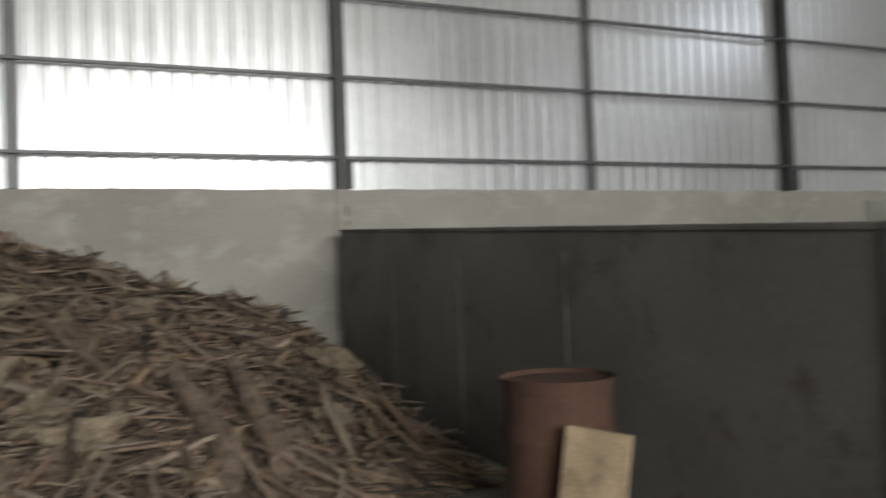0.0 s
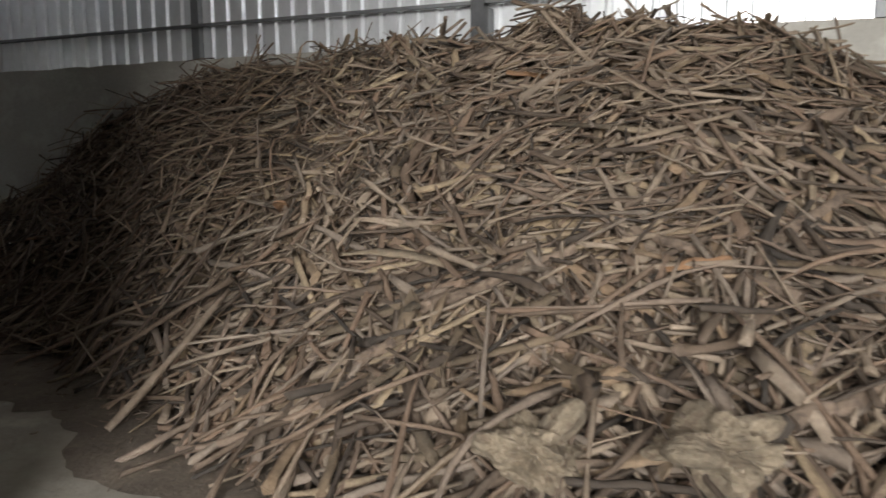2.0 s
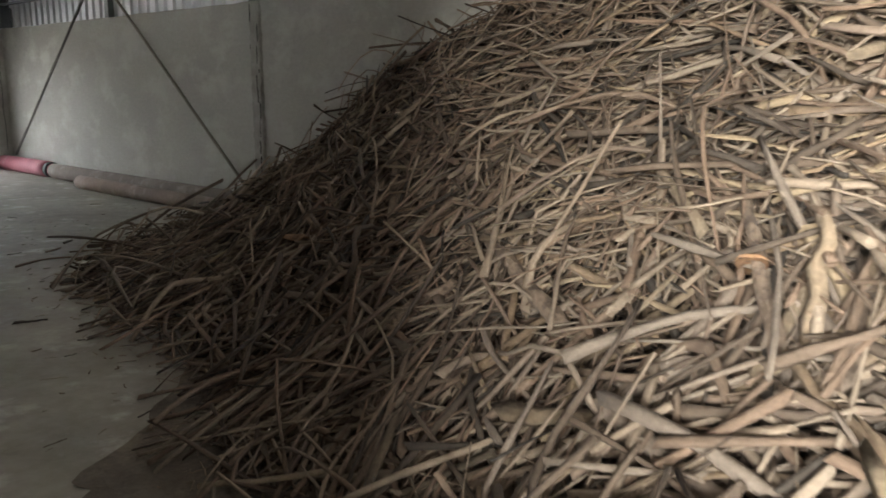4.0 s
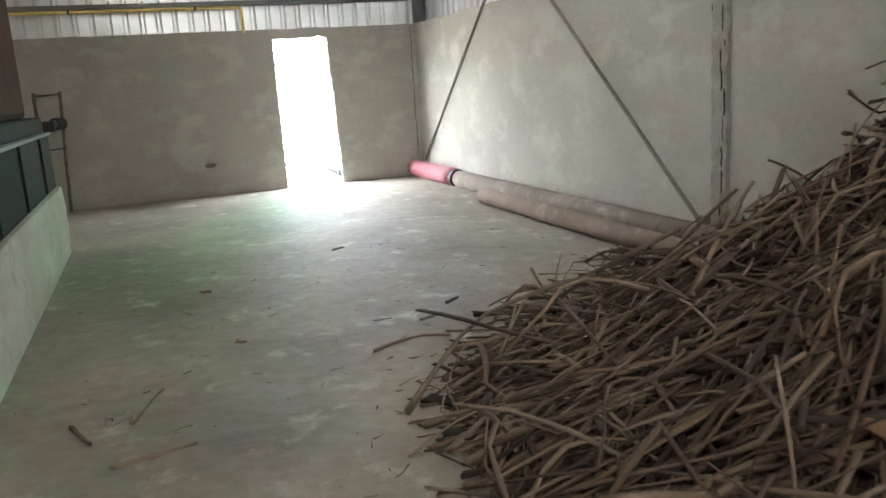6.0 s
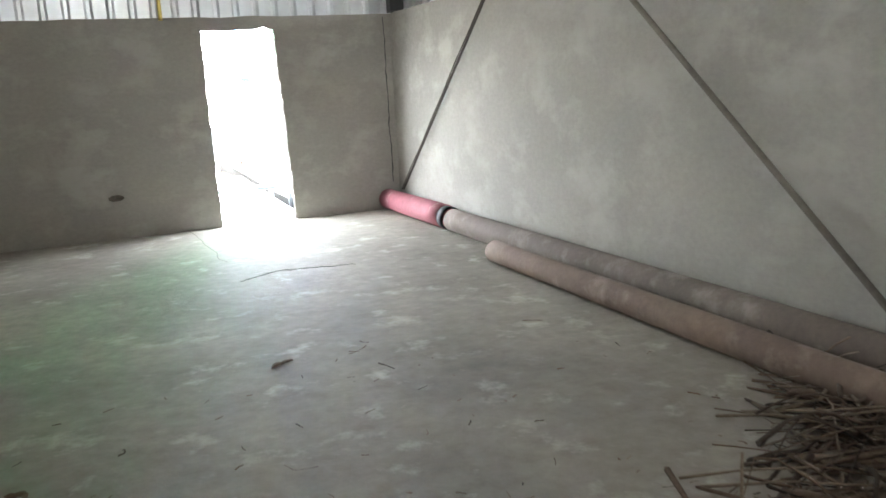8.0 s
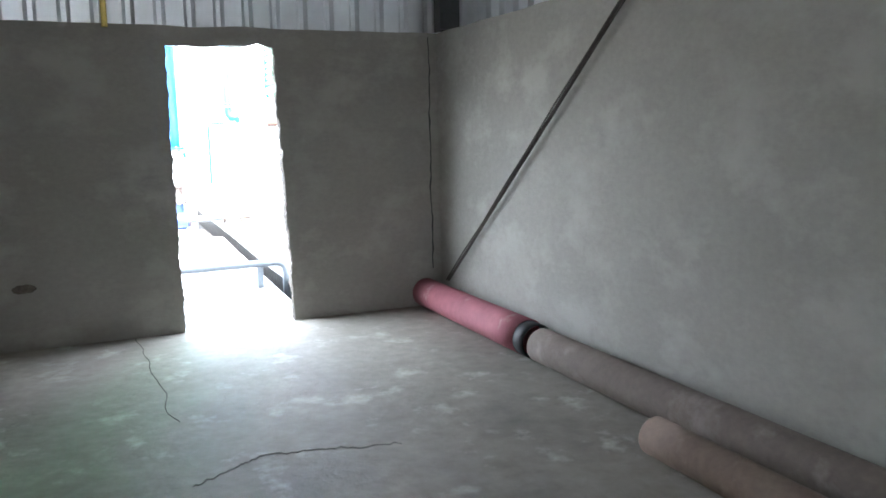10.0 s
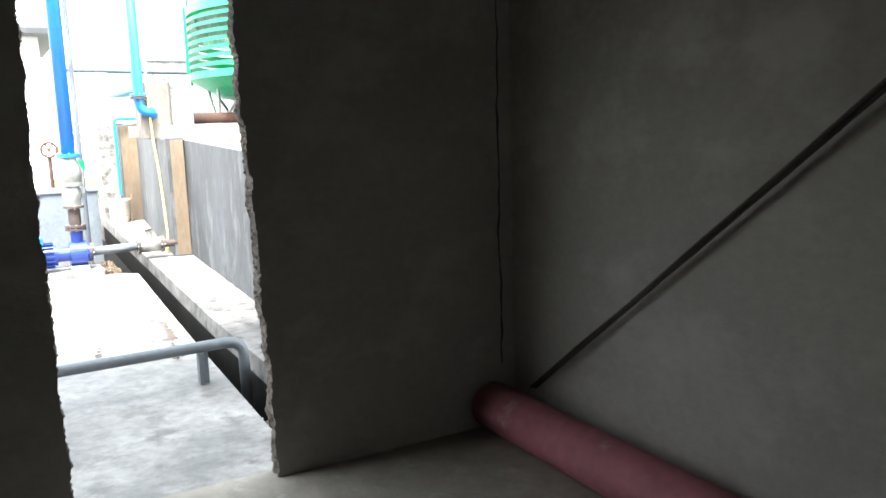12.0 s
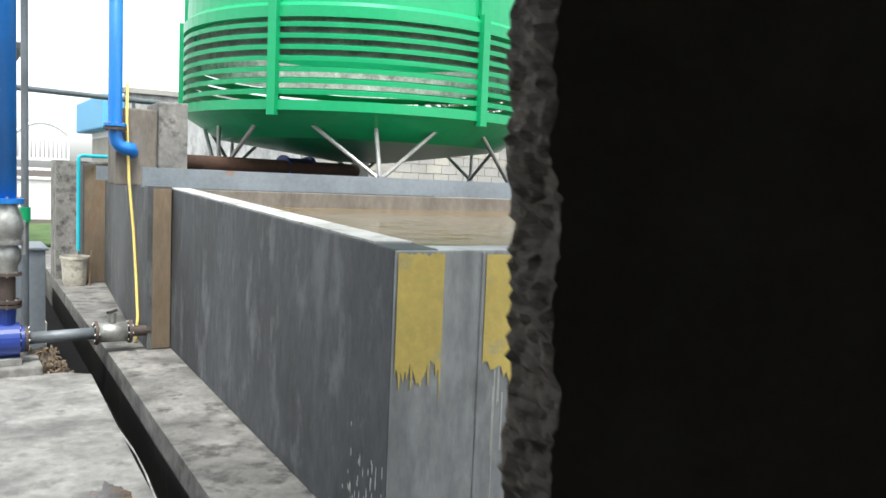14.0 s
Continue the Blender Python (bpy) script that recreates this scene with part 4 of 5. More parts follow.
part("stand_web", box(-1.19, -1.16, 1.48, 1.486, -0.004, 0.19, 0.002), M["grey_pipe"], gp)
sp = thing("water_splash", "white foaming water under the outlet", "water")
bm = bmesh.new()
rs = random.Random(3)
for i in range(160):
    q = rs.random()
    p = Vector((-0.935 + rs.gauss(0, 0.03), 1.44 - q * 0.35 + rs.gauss(0, 0.04), -0.279 + rs.random() * 0.035 * (1 - q)))
    bmesh.ops.create_icosphere(bm, subdivisions=1, radius=rs.uniform(0.005, 0.014), matrix=Matrix.Translation(p))
part("foam", bm, M["whitewash"], sp)["kind"] = "stuff"

# ---- basin ----
TX, TY, TN, TZ = -0.6, 1.78, 5.85, 1.255
RISE = 0.1
YARD = Matrix.Translation((-0.48, 1.81, 0)) @ Matrix.Rotation(-0.041, 4, "Z") @ Matrix.Translation((0.6, -1.78, 0))
PLACE = YARD
tank = thing("water_tank", "dark grey cement basin brim-full of murky water", "tank")
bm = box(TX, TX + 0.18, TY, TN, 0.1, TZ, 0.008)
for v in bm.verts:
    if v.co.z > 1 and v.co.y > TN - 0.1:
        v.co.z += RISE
# side wall has a much darker colour than the front wall
part("side_wall", bm, M["tank"], tank, "dark grey cement side")
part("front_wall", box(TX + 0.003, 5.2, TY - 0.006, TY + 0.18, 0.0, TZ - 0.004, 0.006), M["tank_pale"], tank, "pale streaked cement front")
bm = box(TX + 0.004, TX + 0.16, TY + 0.18, TN, TZ, TZ + 0.008)
for v in bm.verts:
    v.co.z += RISE * (v.co.y - TY) / (TN - TY)
part("rim", bm, M["rim"], tank, "pale dry rim")
part("far_wall", box(TX + 0.18, 5.2, TN - 0.15, TN, 0.1, TZ + RISE, 0.006), M["post"], tank)
part("end_wall", box(5.02, 5.2, TY + 0.18, TN - 0.15, 0.1, TZ, 0.006), M["tank_pale"], tank)
part("pilaster", box(-0.24, -0.225, TY - 0.012, TY, 0.0, TZ - 0.01, 0.004), M["tank_pale"], tank)
rd = random.Random(8)
for i in range(7):
    x0, z1, tall = rd.uniform(-0.17, -0.05), rd.uniform(0.68, 0.86), rd.uniform(0.15, 0.45)
    part("paint_run", box(x0, x0 + rd.uniform(0.003, 0.007), TY - 0.0075, TY - 0.0055, z1 - tall, z1, 0.0005), M["whitewash"], tank, "white run of dried lime")
bm = bmesh.new()
for i in range(90):
    y0, z0 = TY + 0.03 + abs(rd.gauss(0, 0.16)), rd.uniform(0.12, 0.12 + 0.45 * rd.random())
    tall, wide = rd.uniform(0.008, 0.03), rd.uniform(0.002, 0.005)
    bm.faces.new([bm.verts.new((TX - 0.0025, y0 + wide * math.cos(q), z0 + tall * math.sin(q))) for q in (0, 1.0, 2.1, 3.1, 4.2, 5.3)])
part("lime_spatter", bm, M["whitewash"], tank, "white splashes of lime")["kind"] = "stuff"
bm = bmesh.new()
NXW, NYW = 90, 70
g = [[bm.verts.new((TX + 0.18 + 5.44 * i / NXW, TY + 0.18 + (TN - 0.15 - TY - 0.18) * j / NYW,
                    TZ - 0.02 + 0.006 * noise.noise(Vector((i * 0.35, j * 0.5, 0))) + 0.004 * noise.noise(Vector((i * 0.9, j * 1.1, 4))))) for i in range(NXW + 1)] for j in range(NYW + 1)]
for a, b in zip(g, g[1:]):
    for i in range(NXW):
        bm.faces.new((a[i], a[i + 1], b[i + 1], b[i]))
part("water", bm, M["water"], tank, "murky brown rippled water", smooth=True)


def paint_patch(x0, x1, z0, z1, seed):
    """Worn paint with a dripping lower edge, 3 mm proud."""
    bm = bmesh.new()
    n = 46
    prev = None
    for i in range(n + 1):
        t = i / n
        x = x0 + (x1 - x0) * t
        low = z0 + 0.1 * noise.noise(Vector((seed, t * 3, 0))) + 0.09 * abs(noise.noise(Vector((seed, t * 11, 2)))) - (0.12 * max(0, noise.noise(Vector((seed, t * 24, 5)))) * 2)
        high = z1 - 0.02 * abs(noise.noise(Vector((seed, t * 7, 9))))
        cur = [bm.verts.new((x, TY - 0.01, z)) for z in (low, high)]
        if prev:
            bm.faces.new((prev[0], cur[0], cur[1], prev[1]))
        prev = cur
    return bm


part("paint_patch", paint_patch(TX + 0.012, -0.4, 0.8, TZ - 0.012, 1.0), M["yellow"], tank, "worn yellow paint with drips")
part("paint_patch", paint_patch(-0.22, 0.35, 0.82, TZ - 0.02, 4.0), M["yellow"], tank, "worn yellow paint with drips")

# pier and next section of the basin row
pier = thing("tank_pier", "cement pier with a rust-stained face on the kerb", "pier", "piers")
part("shaft", box(-0.78, -0.604, 5.72, 6.25, 0.1, TZ + RISE + 0.02, 0.008), M["tank"], pier)
part("rust_face", box(-0.745, -0.61, 5.712, 5.72, 0.11, TZ + RISE, 0.002), M["rusty_cement"], pier, "rust-streaked face")
PLACE = Matrix.Identity(4)
pier2 = thing("tank_pier", "cement pier with a rust-stained face on the kerb", "pier", "piers")
part("shaft", box(-0.42, -0.14, 9.8, 10.2, 0.1, 1.54, 0.008), M["tank"], pier2)
part("rust_face", box(-0.4, -0.16, 9.792, 9.8, 0.11, 1.53, 0.002), M["rusty_cement"], pier2, "rust-streaked face")
t2 = thing("water_tank", "weathered grey cement basin behind the first one", "tank")
bm = bmesh.new()
lo = [bm.verts.new(p) for p in ((-0.47, 6.32, 0.1), (-0.17, 9.79, 0.1), (2.4, 9.79, 0.1), (2.4, 6.32, 0.1))]
hi = [bm.verts.new((v.co.x, v.co.y, 1.36)) for v in lo]
bm.faces.new(lo)
bm.faces.new(hi)
for i in range(4):
    bm.faces.new((lo[i], lo[(i + 1) % 4], hi[(i + 1) % 4], hi[i]))
part("side_wall", bm, M["tank"], t2)
part("side_wall", box(-0.67, 0.4, 10.2, 10.75, 0.0, 1.57, 0.01), M["kerb"], t2)
PLACE = YARD
post = thing("concrete_post", "tall rough concrete block post above the basin", "post")
part("block", box(-0.93, -0.6, 6.4, 6.9, 1.36, 2.0, 0.015), M["post"], post)
part("block", box(-0.6, -0.36, 6.35, 6.95, 1.36, 2.07, 0.015), M["kerb"], post)

hose = thing("yellow_hose", "thin yellow hose hanging over the basin wall", "hose")
part("line", tube([(-0.84, 6.42, 2.2), (-0.85, 6.36, 1.9), (-0.83, 6.35, 1.4), (-0.8, 6.3, 1.0), (-0.79, 6.2, 0.6), (-0.79, 6.1, 0.3), (-0.82, 6.0, 0.11)], 0.012, 8), M["yellow"], hose, smooth=True)

# ---- support frame and cooling tower ----
fr = thing("support_frame", "grey steel channel frame laid over the basin", "frame")
for y0 in (5.87, 9.0):
    part("channel_web", box(-0.8, 4.6, y0, y0 + 0.012, TZ + RISE + 0.004, TZ + RISE + 0.16, 0.002), M["channel_steel"], fr)
    part("channel_flange", box(-0.8, 4.6, y0 + 0.012, y0 + 0.07, TZ + RISE + 0.148, TZ + RISE + 0.16, 0.002), M["channel_steel"], fr)
    part("channel_flange", box(-0.8, 4.6, y0 + 0.012, y0 + 0.07, TZ + RISE + 0.004, TZ + RISE + 0.016, 0.002), M["channel_steel"], fr)
for x0 in (-0.3, 3.6):
    part("cross_channel", box(x0, x0 + 0.08, 5.942, 8.998, TZ + RISE + 0.004, TZ + RISE + 0.156, 0.004), M["channel_steel"], fr)
part("base_leg", box(3.9, 4.1, 7.3, 7.6, -0.3, TZ + RISE + 0.004, 0.004), M["tank"], fr)
part("base_leg", box(0.4, 0.7, 8.9, 9.1, 1.29, TZ + RISE + 0.156, 0.004), M["tank"], fr)

CX, CY, CR = 1.85, 7.75, 1.92
Z_RIM, Z_LOUVRE = 2.18, 2.92
tower = thing("cooling_tower", "round green fibreglass cooling tower with louvre rings and thin struts", "cooling tower")


def ring_mesh(profile, seg=72):
    """A body of revolution about the tower's axis from (radius, height) pairs; closed when the pairs close."""
    bm = bmesh.new()
    rows = [[bm.verts.new((CX + r * math.cos(2 * math.pi * k / seg), CY + r * math.sin(2 * math.pi * k / seg), z)) for k in range(seg)] for r, z in profile]
    rows.append(rows[0])
    for a, b in zip(rows, rows[1:]):
        for k in range(seg):
            bm.faces.new((a[k], a[(k + 1) % seg], b[(k + 1) % seg], b[k]))
    return bm


part("drum", ring_mesh([(CR - 0.03, Z_LOUVRE), (CR + 0.02, Z_LOUVRE), (CR + 0.02, Z_LOUVRE + 0.1), (CR - 0.02, Z_LOUVRE + 0.14), (CR - 0.06, 4.3), (CR - 0.5, 4.9), (CR - 0.55, 4.9), (CR - 0.1, 4.28)]), M["green"], tower, smooth=False)
part("sump", ring_mesh([(CR + 0.03, Z_RIM), (CR + 0.03, Z_RIM - 0.09), (CR - 0.03, Z_RIM - 0.12), (CR - 0.35, Z_RIM - 0.32), (0.3, Z_RIM - 0.5), (0.25, Z_RIM - 0.46), (CR - 0.35, Z_RIM - 0.27), (CR - 0.06, Z_RIM)]), M["green"], tower)
for i in range(7):
    z = Z_RIM + 0.075 + i * 0.1
    part("louvre_ring", ring_mesh([(CR - 0.09, z + 0.035), (CR - 0.01, z - 0.02), (CR + 0.015, z - 0.024), (CR + 0.018, z + 0.018), (CR - 0.0, z + 0.024), (CR - 0.085, z + 0.043)]), M["green"], tower)
part("packing", ring_mesh([(CR - 0.16, Z_RIM + 0.42), (CR - 0.12, Z_RIM + 0.42), (CR - 0.12, Z_LOUVRE + 0.02), (CR - 0.16, Z_LOUVRE + 0.02)]), M["packing"], tower, "grey wet packing behind the louvres")
for k in range(6):
    a = radians(222 + 60 * k)
    ux, uy = math.cos(a), math.sin(a)
    bm = bmesh.new()
    for z0, z1, rr in ((Z_RIM - 0.14, Z_LOUVRE + 0.16, CR + 0.0), (Z_LOUVRE + 0.16, 4.28, CR - 0.05)):
        m = Matrix.Translation((CX + ux * (rr + 0.035), CY + uy * (rr + 0.035), (z0 + z1) / 2)) @ Matrix.Rotation(a, 4, "Z") @ Matrix.Diagonal((0.07, 0.085, z1 - z0, 1))
        bmesh.ops.create_cube(bm, size=1.0, matrix=m)
    part("rib", bm, M["green"], tower)
ZB = TZ + RISE + 0.16
for k in range(6):
    a = radians(251 + 60 * k)
    base = Vector((CX + 1.72 * math.cos(a), max(5.905, min(9.04, CY + 1.85 * math.sin(a))), ZB - 0.002))
    for da, dz in ((-20, 0), (0, 0), (20, 0)):
        b = a + radians(da)
        top = Vector((CX + (CR - 0.2) * math.cos(b), CY + (CR - 0.2) * math.sin(b), Z_RIM - 0.2))
        off = Vector((0.03 * da / 20, 0, 0))
        part("strut", tube([base + off, top], 0.021, 8), M["strut"], tower)
part("down_pipe", tube([(CX, CY, Z_RIM - 0.42), (CX, CY, TZ - 0.1)], 0.1, 18), M["tank_pale"], tower)
bp = thing("tower_pipe", "rusty horizontal pipe with a blue valve under the tower", "pipe")
part("run", tube([(-0.36, 7.0, 1.58), (CX - 0.1, CY - 0.1, 1.58)], 0.075, 16), M["rust"], bp, smooth=True)
part("valve", tube([(0.85, 7.48, 1.58), (1.15, 7.6, 1.58)], 0.105, 16), M["pump"], bp)
for q in (0.84, 1.16):
    part("flange", disc((q, 7.0 + (q + 0.36) * 0.36, 1.58), (1, 0.36, 0), 0.13, 0.03), M["pump"], bp)
part("saddle", box(-0.1, 0.1, 6.95, 7.15, 1.3, 1.52, 0.01), M["tank_pale"], bp)

# ---- pump set ----
PLACE = Matrix.Identity(4)
PX, PY = -1.45, 5.84
pump = thing("pump", "dark blue centrifugal pump with its motor on a concrete pad", "pump")
part("pad", box(-2.36, -1.23, PY - 0.2, PY + 0.22, -0.3, 0.06, 0.015), M["slab"], pump, "worn concrete pad")
part("volute", tube([(PX - 0.08, PY, 0.23), (PX + 0.08, PY, 0.23)], 0.125, 24), M["pump"], pump)
part("nozzle", tube([(PX, PY, 0.3), (PX, PY, 0.47)], 0.055, 16, True, 0.065), M["pump"], pump)
part("foot", box(PX - 0.09, PX + 0.09, PY - 0.12, PY + 0.12, 0.06, 0.11, 0.006), M["cast"], pump)
part("casing", tube([(PX - 0.2, PY, 0.23), (PX - 0.08, PY, 0.23)], 0.075, 18), M["pump"], pump)
motor = part("motor", tube([(PX - 0.62, PY, 0.23), (PX - 0.2, PY, 0.23)], 0.11, 24), M["pump"], pump, "finned blue motor")
for i in range(16):
    a = 2 * math.pi * i / 16
    m = Matrix.Translation((PX - 0.41, PY + 0.118 * math.cos(a), 0.23 + 0.118 * math.sin(a))) @ Matrix.Rotation(a, 4, "X") @ Matrix.Diagonal((0.36, 0.03, 0.007, 1))
    bm = bmesh.new()
    bmesh.ops.create_cube(bm, size=1.0, matrix=m)
    part("fin", bm, M["pump"], motor)
part("terminal_box", box(PX - 0.48, PX - 0.32, PY - 0.06, PY + 0.06, 0.345, 0.42, 0.008), M["blue"], motor)


def flange_at(parent, centre, axis, r, mat, thick=0.022):
    f = part("flange", disc(centre, axis, r, thick, 24), mat, parent)
    ax = Vector(axis).normalized()
    u = ax.orthogonal().normalized()
    v = ax.cross(u)
    for i in range(8):
        a = 2 * math.pi * i / 8
        c = Vector(centre) + (u * math.cos(a) + v * math.sin(a)) * r * 0.82
        part("bolt", tube([c - ax * (thick * 0.9), c + ax * (thick * 0.9)], 0.009, 6), M["cast"], f)
    return f


flange_at(pump, (PX + 0.1, PY, 0.23), (1, 0, 0), 0.095, M["pump"])
flange_at(pump, (PX, PY, 0.48), (0, 0, 1), 0.1, M["iron"])

riser = thing("riser_pipe", "bright blue riser pipe above a cast valve", "pipe")
part("spool", tube([(PX, PY, 0.5), (PX, PY, 0.7)], 0.06, 18), M["iron"], riser, "brown iron spool")
flange_at(riser, (PX, PY, 0.51), (0, 0, 1), 0.1, M["iron"])
flange_at(riser, (PX, PY, 0.71), (0, 0, 1), 0.1, M["iron"])
bm = bmesh.new()
prof = [(0.07, 0.72), (0.075, 0.77), (0.1, 0.82), (0.085, 0.89), (0.07, 0.92), (0.1, 0.98), (0.115, 1.05), (0.1, 1.13), (0.075, 1.19), (0.07, 1.22)]
rows = [[bm.verts.new((PX + r * math.cos(2 * math.pi * k / 24), PY + r * math.sin(2 * math.pi * k / 24), z)) for k in range(24)] for r, z in prof]
for a, b in zip(rows, rows[1:]):
    for k in range(24):
        bm.faces.new((a[k], a[(k + 1) % 24], b[(k + 1) % 24], b[k]))
part("valve", bm, M["cast"], riser, "silver cast valve body", smooth=True)
flange_at(riser, (PX, PY, 0.94), (0, 0, 1), 0.11, M["cast"], 0.03)
flange_at(riser, (PX, PY, 1.235), (0, 0, 1), 0.115, M["blue"], 0.035)
part("lever", box(PX + 0.1, PX + 0.12, PY - 0.03, PY - 0.015, 0.85, 1.1, 0.003), M["cast"], riser)
part("pipe", tube([(PX, PY, 1.235), (PX, PY, 4.6), (PX, PY + 0.2, 4.9), (PX, PY + 3, 4.9)], 0.068, 20), M["blue"], riser, smooth=True)

suction = thing("suction_pipe", "dark iron suction pipe with a cast gate valve", "pipe")
part("run", tube([(PX + 0.11, PY, 0.23), (-0.86, PY - 0.05, 0.25)], 0.045, 16), M["grey_pipe"], suction, smooth=True)
flange_at(suction, (PX + 0.125, PY, 0.23), (1, 0, 0), 0.095, M["iron"])
flange_at(suction, (-0.86, PY - 0.05, 0.25), (1, 0, 0), 0.09, M["iron"])
part("valve", tube([(-0.85, PY - 0.05, 0.25), (-0.75, PY - 0.05, 0.25), (-0.64, PY - 0.05, 0.25)], 0.075, 18), M["cast"], suction, "silver cast valve body", smooth=True)
flange_at(suction, (-0.62, PY - 0.05, 0.25), (1, 0, 0), 0.09, M["iron"])
part("bonnet", tube([(-0.745, PY - 0.05, 0.31), (-0.745, PY - 0.05, 0.4)], 0.03, 12), M["cast"], suction)
part("handle", tube([(-0.785, PY - 0.1, 0.41), (-0.705, PY + 0.0, 0.41)], 0.012, 8), M["iron"], suction)
part("stub", tube([(-0.62, PY - 0.05, 0.25), (-0.5, PY - 0.05, 0.25), (-0.44, PY - 0.05, 0.25)], 0.042, 14), M["iron"], suction)

tankbox = thing("grey_cabinet", "grey sheet-steel cabinet behind the pump", "cabinet")
part("case", box(-1.78, -1.11, 6.75, 7.35, -0.05, 0.79, 0.012), M["channel_steel"], tankbox)
part("lid", box(-1.8, -1.09, 6.73, 7.37, 0.79, 0.815, 0.006), M["channel_steel"], tankbox)
part("base", box(-1.75, -1.13, 6.79, 7.31, -0.3, -0.05, 0.004), M["rusty_cement"], tankbox)

blue2 = thing("inlet_pipe", "bright blue pipe bending into the concrete post", "pipe")
q = [(-0.635, 6.38, 4.4), (-0.635, 6.38, 1.9)] + [tuple(v) for v in bend((-0.635, 6.38, 1.9), (-0.45, 6.38, 1.66), 0.12, (-0.635, 6.38, 1.66))] + [(-0.5, 6.44, 1.64), (-0.46, 6.5, 1.63)]
part("pipe", tube(q, 0.055, 18), M["blue"], blue2, smooth=True)
flange_at(blue2, (-0.635, 6.38, 1.82), (0, 0, 1), 0.09, M["iron"])
flange_at(blue2, (-0.635, 6.38, 1.85), (0, 0, 1), 0.09, M["blue"])

vent = thing("vent_pipe", "thin grey pipe standing beside the cabinet", "pipe")
part("upright", tube([(-1.28, 6.5, -0.06), (-1.285, 6.5, 2.9)], 0.028, 12), M["grey_pipe"], vent)
part("coupling", tube([(-1.282, 6.5, 1.04), (-1.282, 6.5, 1.16)], 0.042, 12), M["green"], vent, "green coupling")
rail = thing("pipe_bridge", "dark grey horizontal pipe crossing the yard", "pipe")
part("run", tube([(-1.28, 8.6, 2.27), (1.9, 9.6, 2.27)], 0.03, 12), M["grey_pipe"], rail)
part("leg", tube([(0.0, 9.0, 2.27), (0.0, 9.0, 1.36)], 0.02, 8), M["grey_pipe"], rail)

cy = thing("water_pipe", "thin cyan plastic pipe bent over the basin wall", "pipe")
part("line", tube([(-0.48, 9.7, 0.5), (-0.48, 9.7, 1.56)] + [tuple(v) for v in bend((-0.48, 9.7, 1.56), (-0.2, 9.76, 1.63), 0.05, (-0.48, 9.7, 1.63))] + [(-0.1, 9.77, 1.63)], 0.022, 10), M["cyan"], cy)
part("ground_line", tube([(-2.2, 9.4, 0.02), (-1.05, 9.6, 0.02)], 0.018, 8), M["cyan"], cy)
bucket = thing("bucket", "dirty white plastic bucket on the kerb", "bucket")
bm = bmesh.new()
rows = [[bm.verts.new((-0.53 + r * math.cos(2 * math.pi * k / 24), 9.6 + r * math.sin(2 * math.pi * k / 24), z)) for k in range(24)] for r, z in ((0.12, 0.1), (0.14, 0.3), (0.155, 0.42), (0.165, 0.42), (0.165, 0.45), (0.15, 0.45), (0.13, 0.14))]
for a, b in zip(rows, rows[1:]):
    for k in range(24):
        bm.faces.new((a[k], a[(k + 1) % 24], b[(k + 1) % 24], b[k]))
bm.faces.new(rows[-1])
part("pail", bm, M["dirty_white"], bucket)
part("stick_handle", tube([(-0.38, 9.52, 0.1), (-0.35, 9.6, 0.52)], 0.008, 6), M["wood"], bucket)

debris = thing("debris", "scattered brown rubble and chips beside the pump", "debris")
bm = bmesh.new()
for i in range(220):
    p = Vector((rs.uniform(-1.4, -1.02), rs.uniform(5.72, 6.8), -0.045 + rs.random() * 0.02))
    bmesh.ops.create_cube(bm, size=1.0, matrix=Matrix.Translation(p) @ Euler((rs.random() * 3, rs.random() * 3, rs.random() * 3)).to_matrix().to_4x4() @ Matrix.Diagonal((rs.uniform(0.01, 0.05), rs.uniform(0.01, 0.03), rs.uniform(0.008, 0.02), 1)))
part("chips", bm, M["rusty_cement"], debris)["kind"] = "stuff"

# ---- distance ----
house = thing("house", "white rendered house with a dark eave", "house")
part("wall", box(-7.2, -1.2, 12.6, 17, 0.0, 3.1, 0.02), M["white_wall"], house)
part("eave", box(-7.5, -0.85, 12.2, 17.3, 3.1, 3.2, 0.01), M["steel_dark"], house)
part("roof", box(-7.4, -0.95, 12.3, 17.2, 3.2, 3.5, 0.1), M["zinc"], house)
wheel = thing("valve_wheel", "rusty red hand wheel standing by the house", "wheel")
part("stem", tube([(-1.35, 10.4, 0.0), (-1.35, 10.4, 1.1)], 0.03, 10), M["rust"], wheel)
bm = bmesh.new()
add_tube(bm, [(-1.35 + 0.11 * math.cos(2 * math.pi * k / 20), 10.36, 1.2 + 0.11 * math.sin(2 * math.pi * k / 20)) for k in range(21)], 0.018, 8)
part("rim", bm, M["rust"], wheel)
for k in range(3):
    a = math.pi * k / 3
    part("spoke", tube([(-1.35 - 0.11 * math.cos(a), 10.36, 1.2 - 0.11 * math.sin(a)), (-1.35 + 0.11 * math.cos(a), 10.36, 1.2 + 0.11 * math.sin(a))], 0.012, 6), M["rust"], wheel)

gate = thing("yard_gate", "white arched metal gate with vertical bars", "gate")
GX0, GX1, GY = -0.2, 1.1, 24.0
for i in range(13):
    t = i / 12
    x = GX0 + (GX1 - GX0) * t
    top = 2.1 + 0.55 * math.sin(math.pi * (0.15 + 0.7 * t))
    part("bar", box(x - 0.03, x + 0.03, GY, GY + 0.04, 1.62, top, 0.004), M["white_wall"], gate)
for z in (1.1, 1.35, 1.62):
    part("rail", box(GX0, GX1, GY - 0.03, GY, z, z + 0.08, 0.004), M["white_wall"], gate)
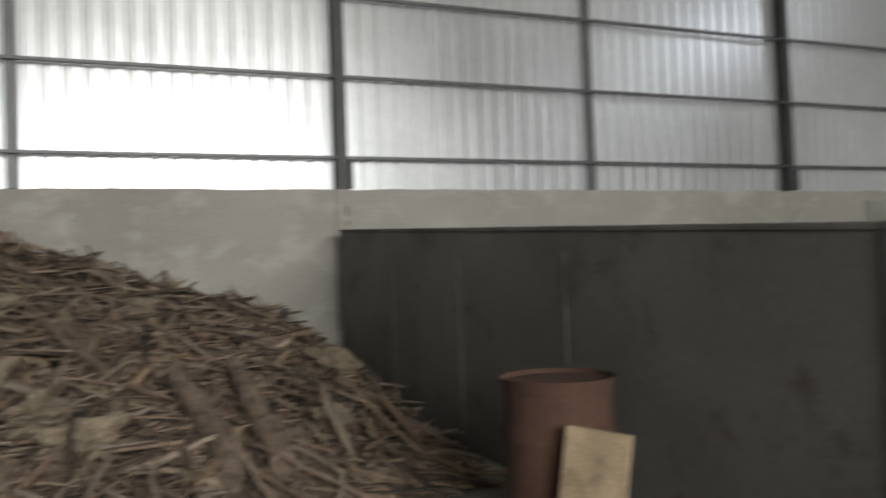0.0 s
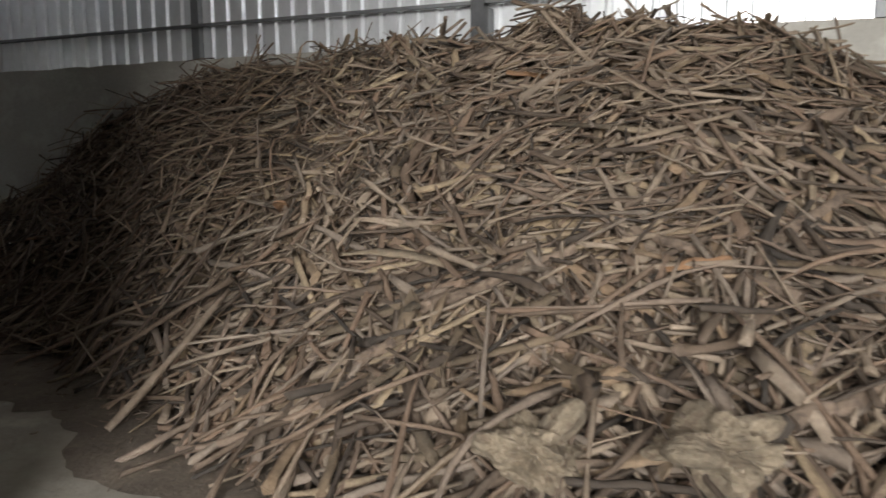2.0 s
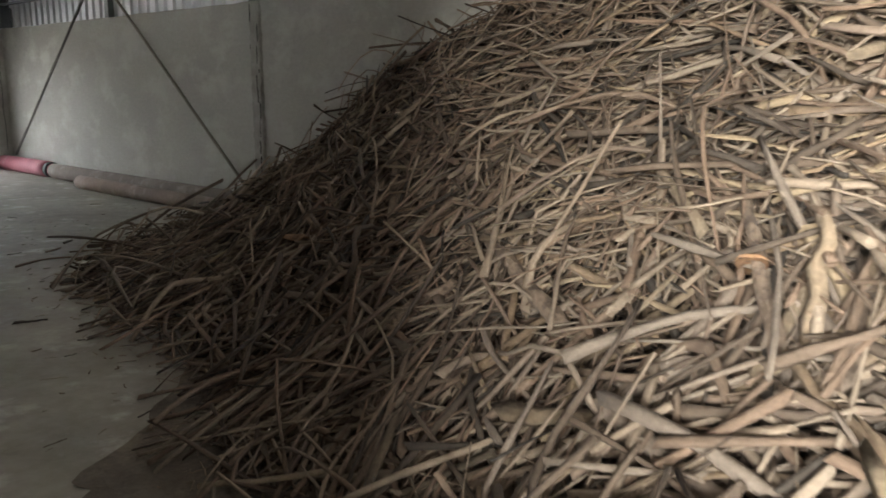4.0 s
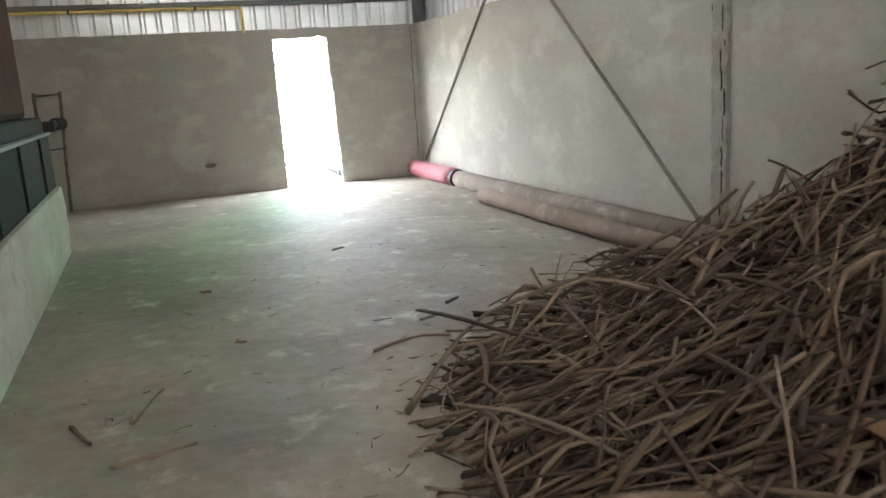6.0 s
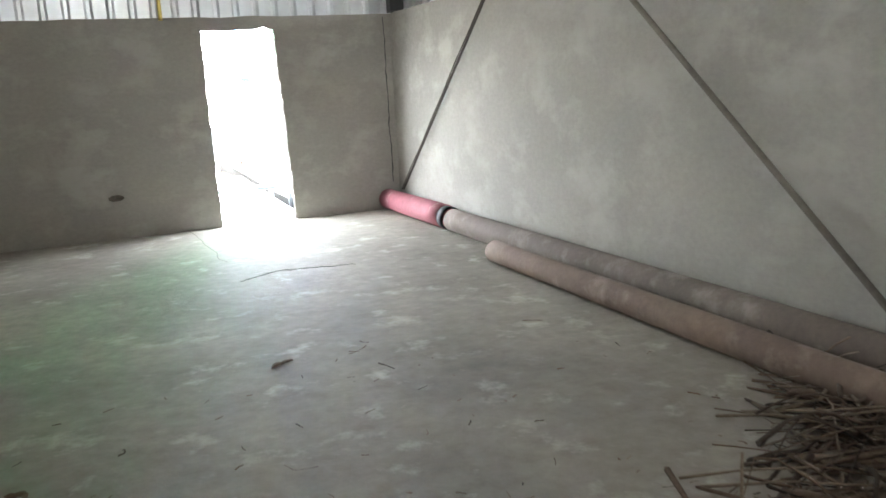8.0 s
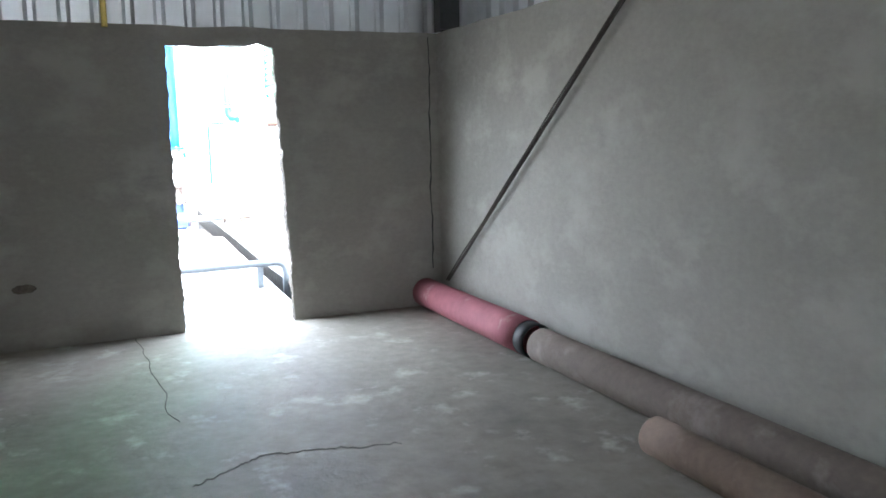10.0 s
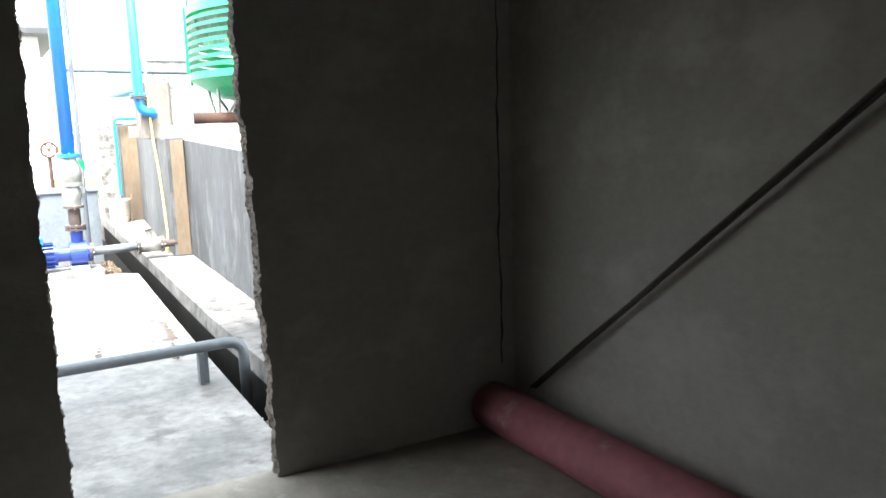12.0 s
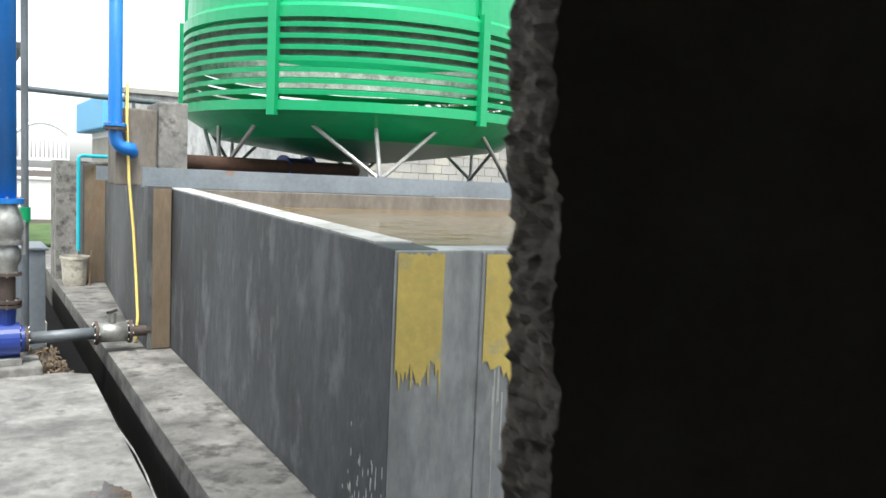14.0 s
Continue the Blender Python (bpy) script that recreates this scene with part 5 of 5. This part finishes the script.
part("arch", tube([(GX0 + (GX1 - GX0) * i / 14, GY + 0.02, 2.12 + 0.55 * math.sin(math.pi * (0.15 + 0.7 * i / 14))) for i in range(15)], 0.05, 8), M["white_wall"], gate)
part("gate_leaf", box(GX0, GX1, GY + 0.02, GY + 0.06, 0.0, 1.1, 0.004), M["white_wall"], gate)
shed = thing("shed", "low pale building with a blue sheet roof", "building")
part("wall", box(2.0, 7.5, 22.0, 26, 0, 2.35, 0.02), M["block"], shed)
part("roof", box(1.6, 7.9, 21.6, 26.4, 2.52, 3.4, 0.05), M["blue_roof"], shed, "blue sheet roof")
part("eave_wall", box(2.0, 7.5, 22.0, 26, 2.35, 2.52, 0.01), M["white_wall"], shed)
part("wall", box(-0.75, -0.3, 23.8, 24.4, 0, 3.0, 0.02), M["white_wall"], shed)

# tree behind the boundary wall
tree = thing("tree", "tall broad-leaved tree with an airy dark green crown", "tree")
bm = tube([(13.4, 20, -0.3), (13.5, 20, 2.5), (13.3, 20.2, 5.0), (13.5, 20.0, 7.5)], 0.22, 12, True, 0.08)
limbs = []
rt = random.Random(5)
for i in range(14):
    z = rt.uniform(2.2, 7.2)
    a = rt.uniform(0, 6.28)
    e = Vector((13.4 + 2.1 * math.cos(a), 20 + 2.1 * math.sin(a), z + rt.uniform(0.6, 1.9)))
    add_tube(bm, [(13.4, 20.05, z), (Vector((13.4, 20.05, z)).lerp(e, 0.5) + Vector((0, 0, 0.2))), e], 0.06, 6, True, 0.015)
    limbs.append(e)
part("trunk", bm, M["bark"], tree)
V, F = [], []
for i in range(17000):
    c = limbs[i % len(limbs)] if i % 3 else Vector((13.4, 20, rt.uniform(2.8, 9.2)))
    p = c + Vector((rt.gauss(0, 0.75), rt.gauss(0, 0.75), rt.gauss(0, 0.6)))
    m = Euler((rt.uniform(-1, 1), rt.uniform(-1, 1), rt.uniform(0, 6.28))).to_matrix()
    w = rt.uniform(0.08, 0.16)
    k = len(V)
    V += [p + m @ Vector(q) for q in ((-w, 0, 0), (0, -w * 0.45, 0.01), (w, 0, -0.01), (0, w * 0.45, 0.01))]
    F.append((k, k + 1, k + 2, k + 3))
ob = new("crown", mesh_from("crown", V, F, M["leaf"]))
ob.parent = tree
ob["kind"] = "stuff"

# boundary wall of concrete blocks
yard_wall = tagged(finish("wall_yard", box(1.0, 17.5, 15.03, 15.2, -0.3, 2.88), M["tank_pale"]), "pale concrete block boundary wall with capping", "wall", kind="structure")
cap = part("coping", box(0.95, 17.55, 14.97, 15.25, 2.88, 2.98, 0.01), M["block"], yard_wall)
bm = box(-0.195, 0.195, 0, 0.05, -0.095, 0.095, 0.006)
block_me = bpy.data.meshes.new("block")
bm.to_mesh(block_me)
bm.free()
block_me.materials.append(M["block"])
for j in range(8):
    for i in range(26):
        x = 4.6 + i * 0.4 + (0.2 if j % 2 else 0)
        ob = new("block", block_me)
        ob.parent = yard_wall
        ob.location = (x, 14.985 + rs.uniform(-0.004, 0.004), 2.77 - j * 0.2)
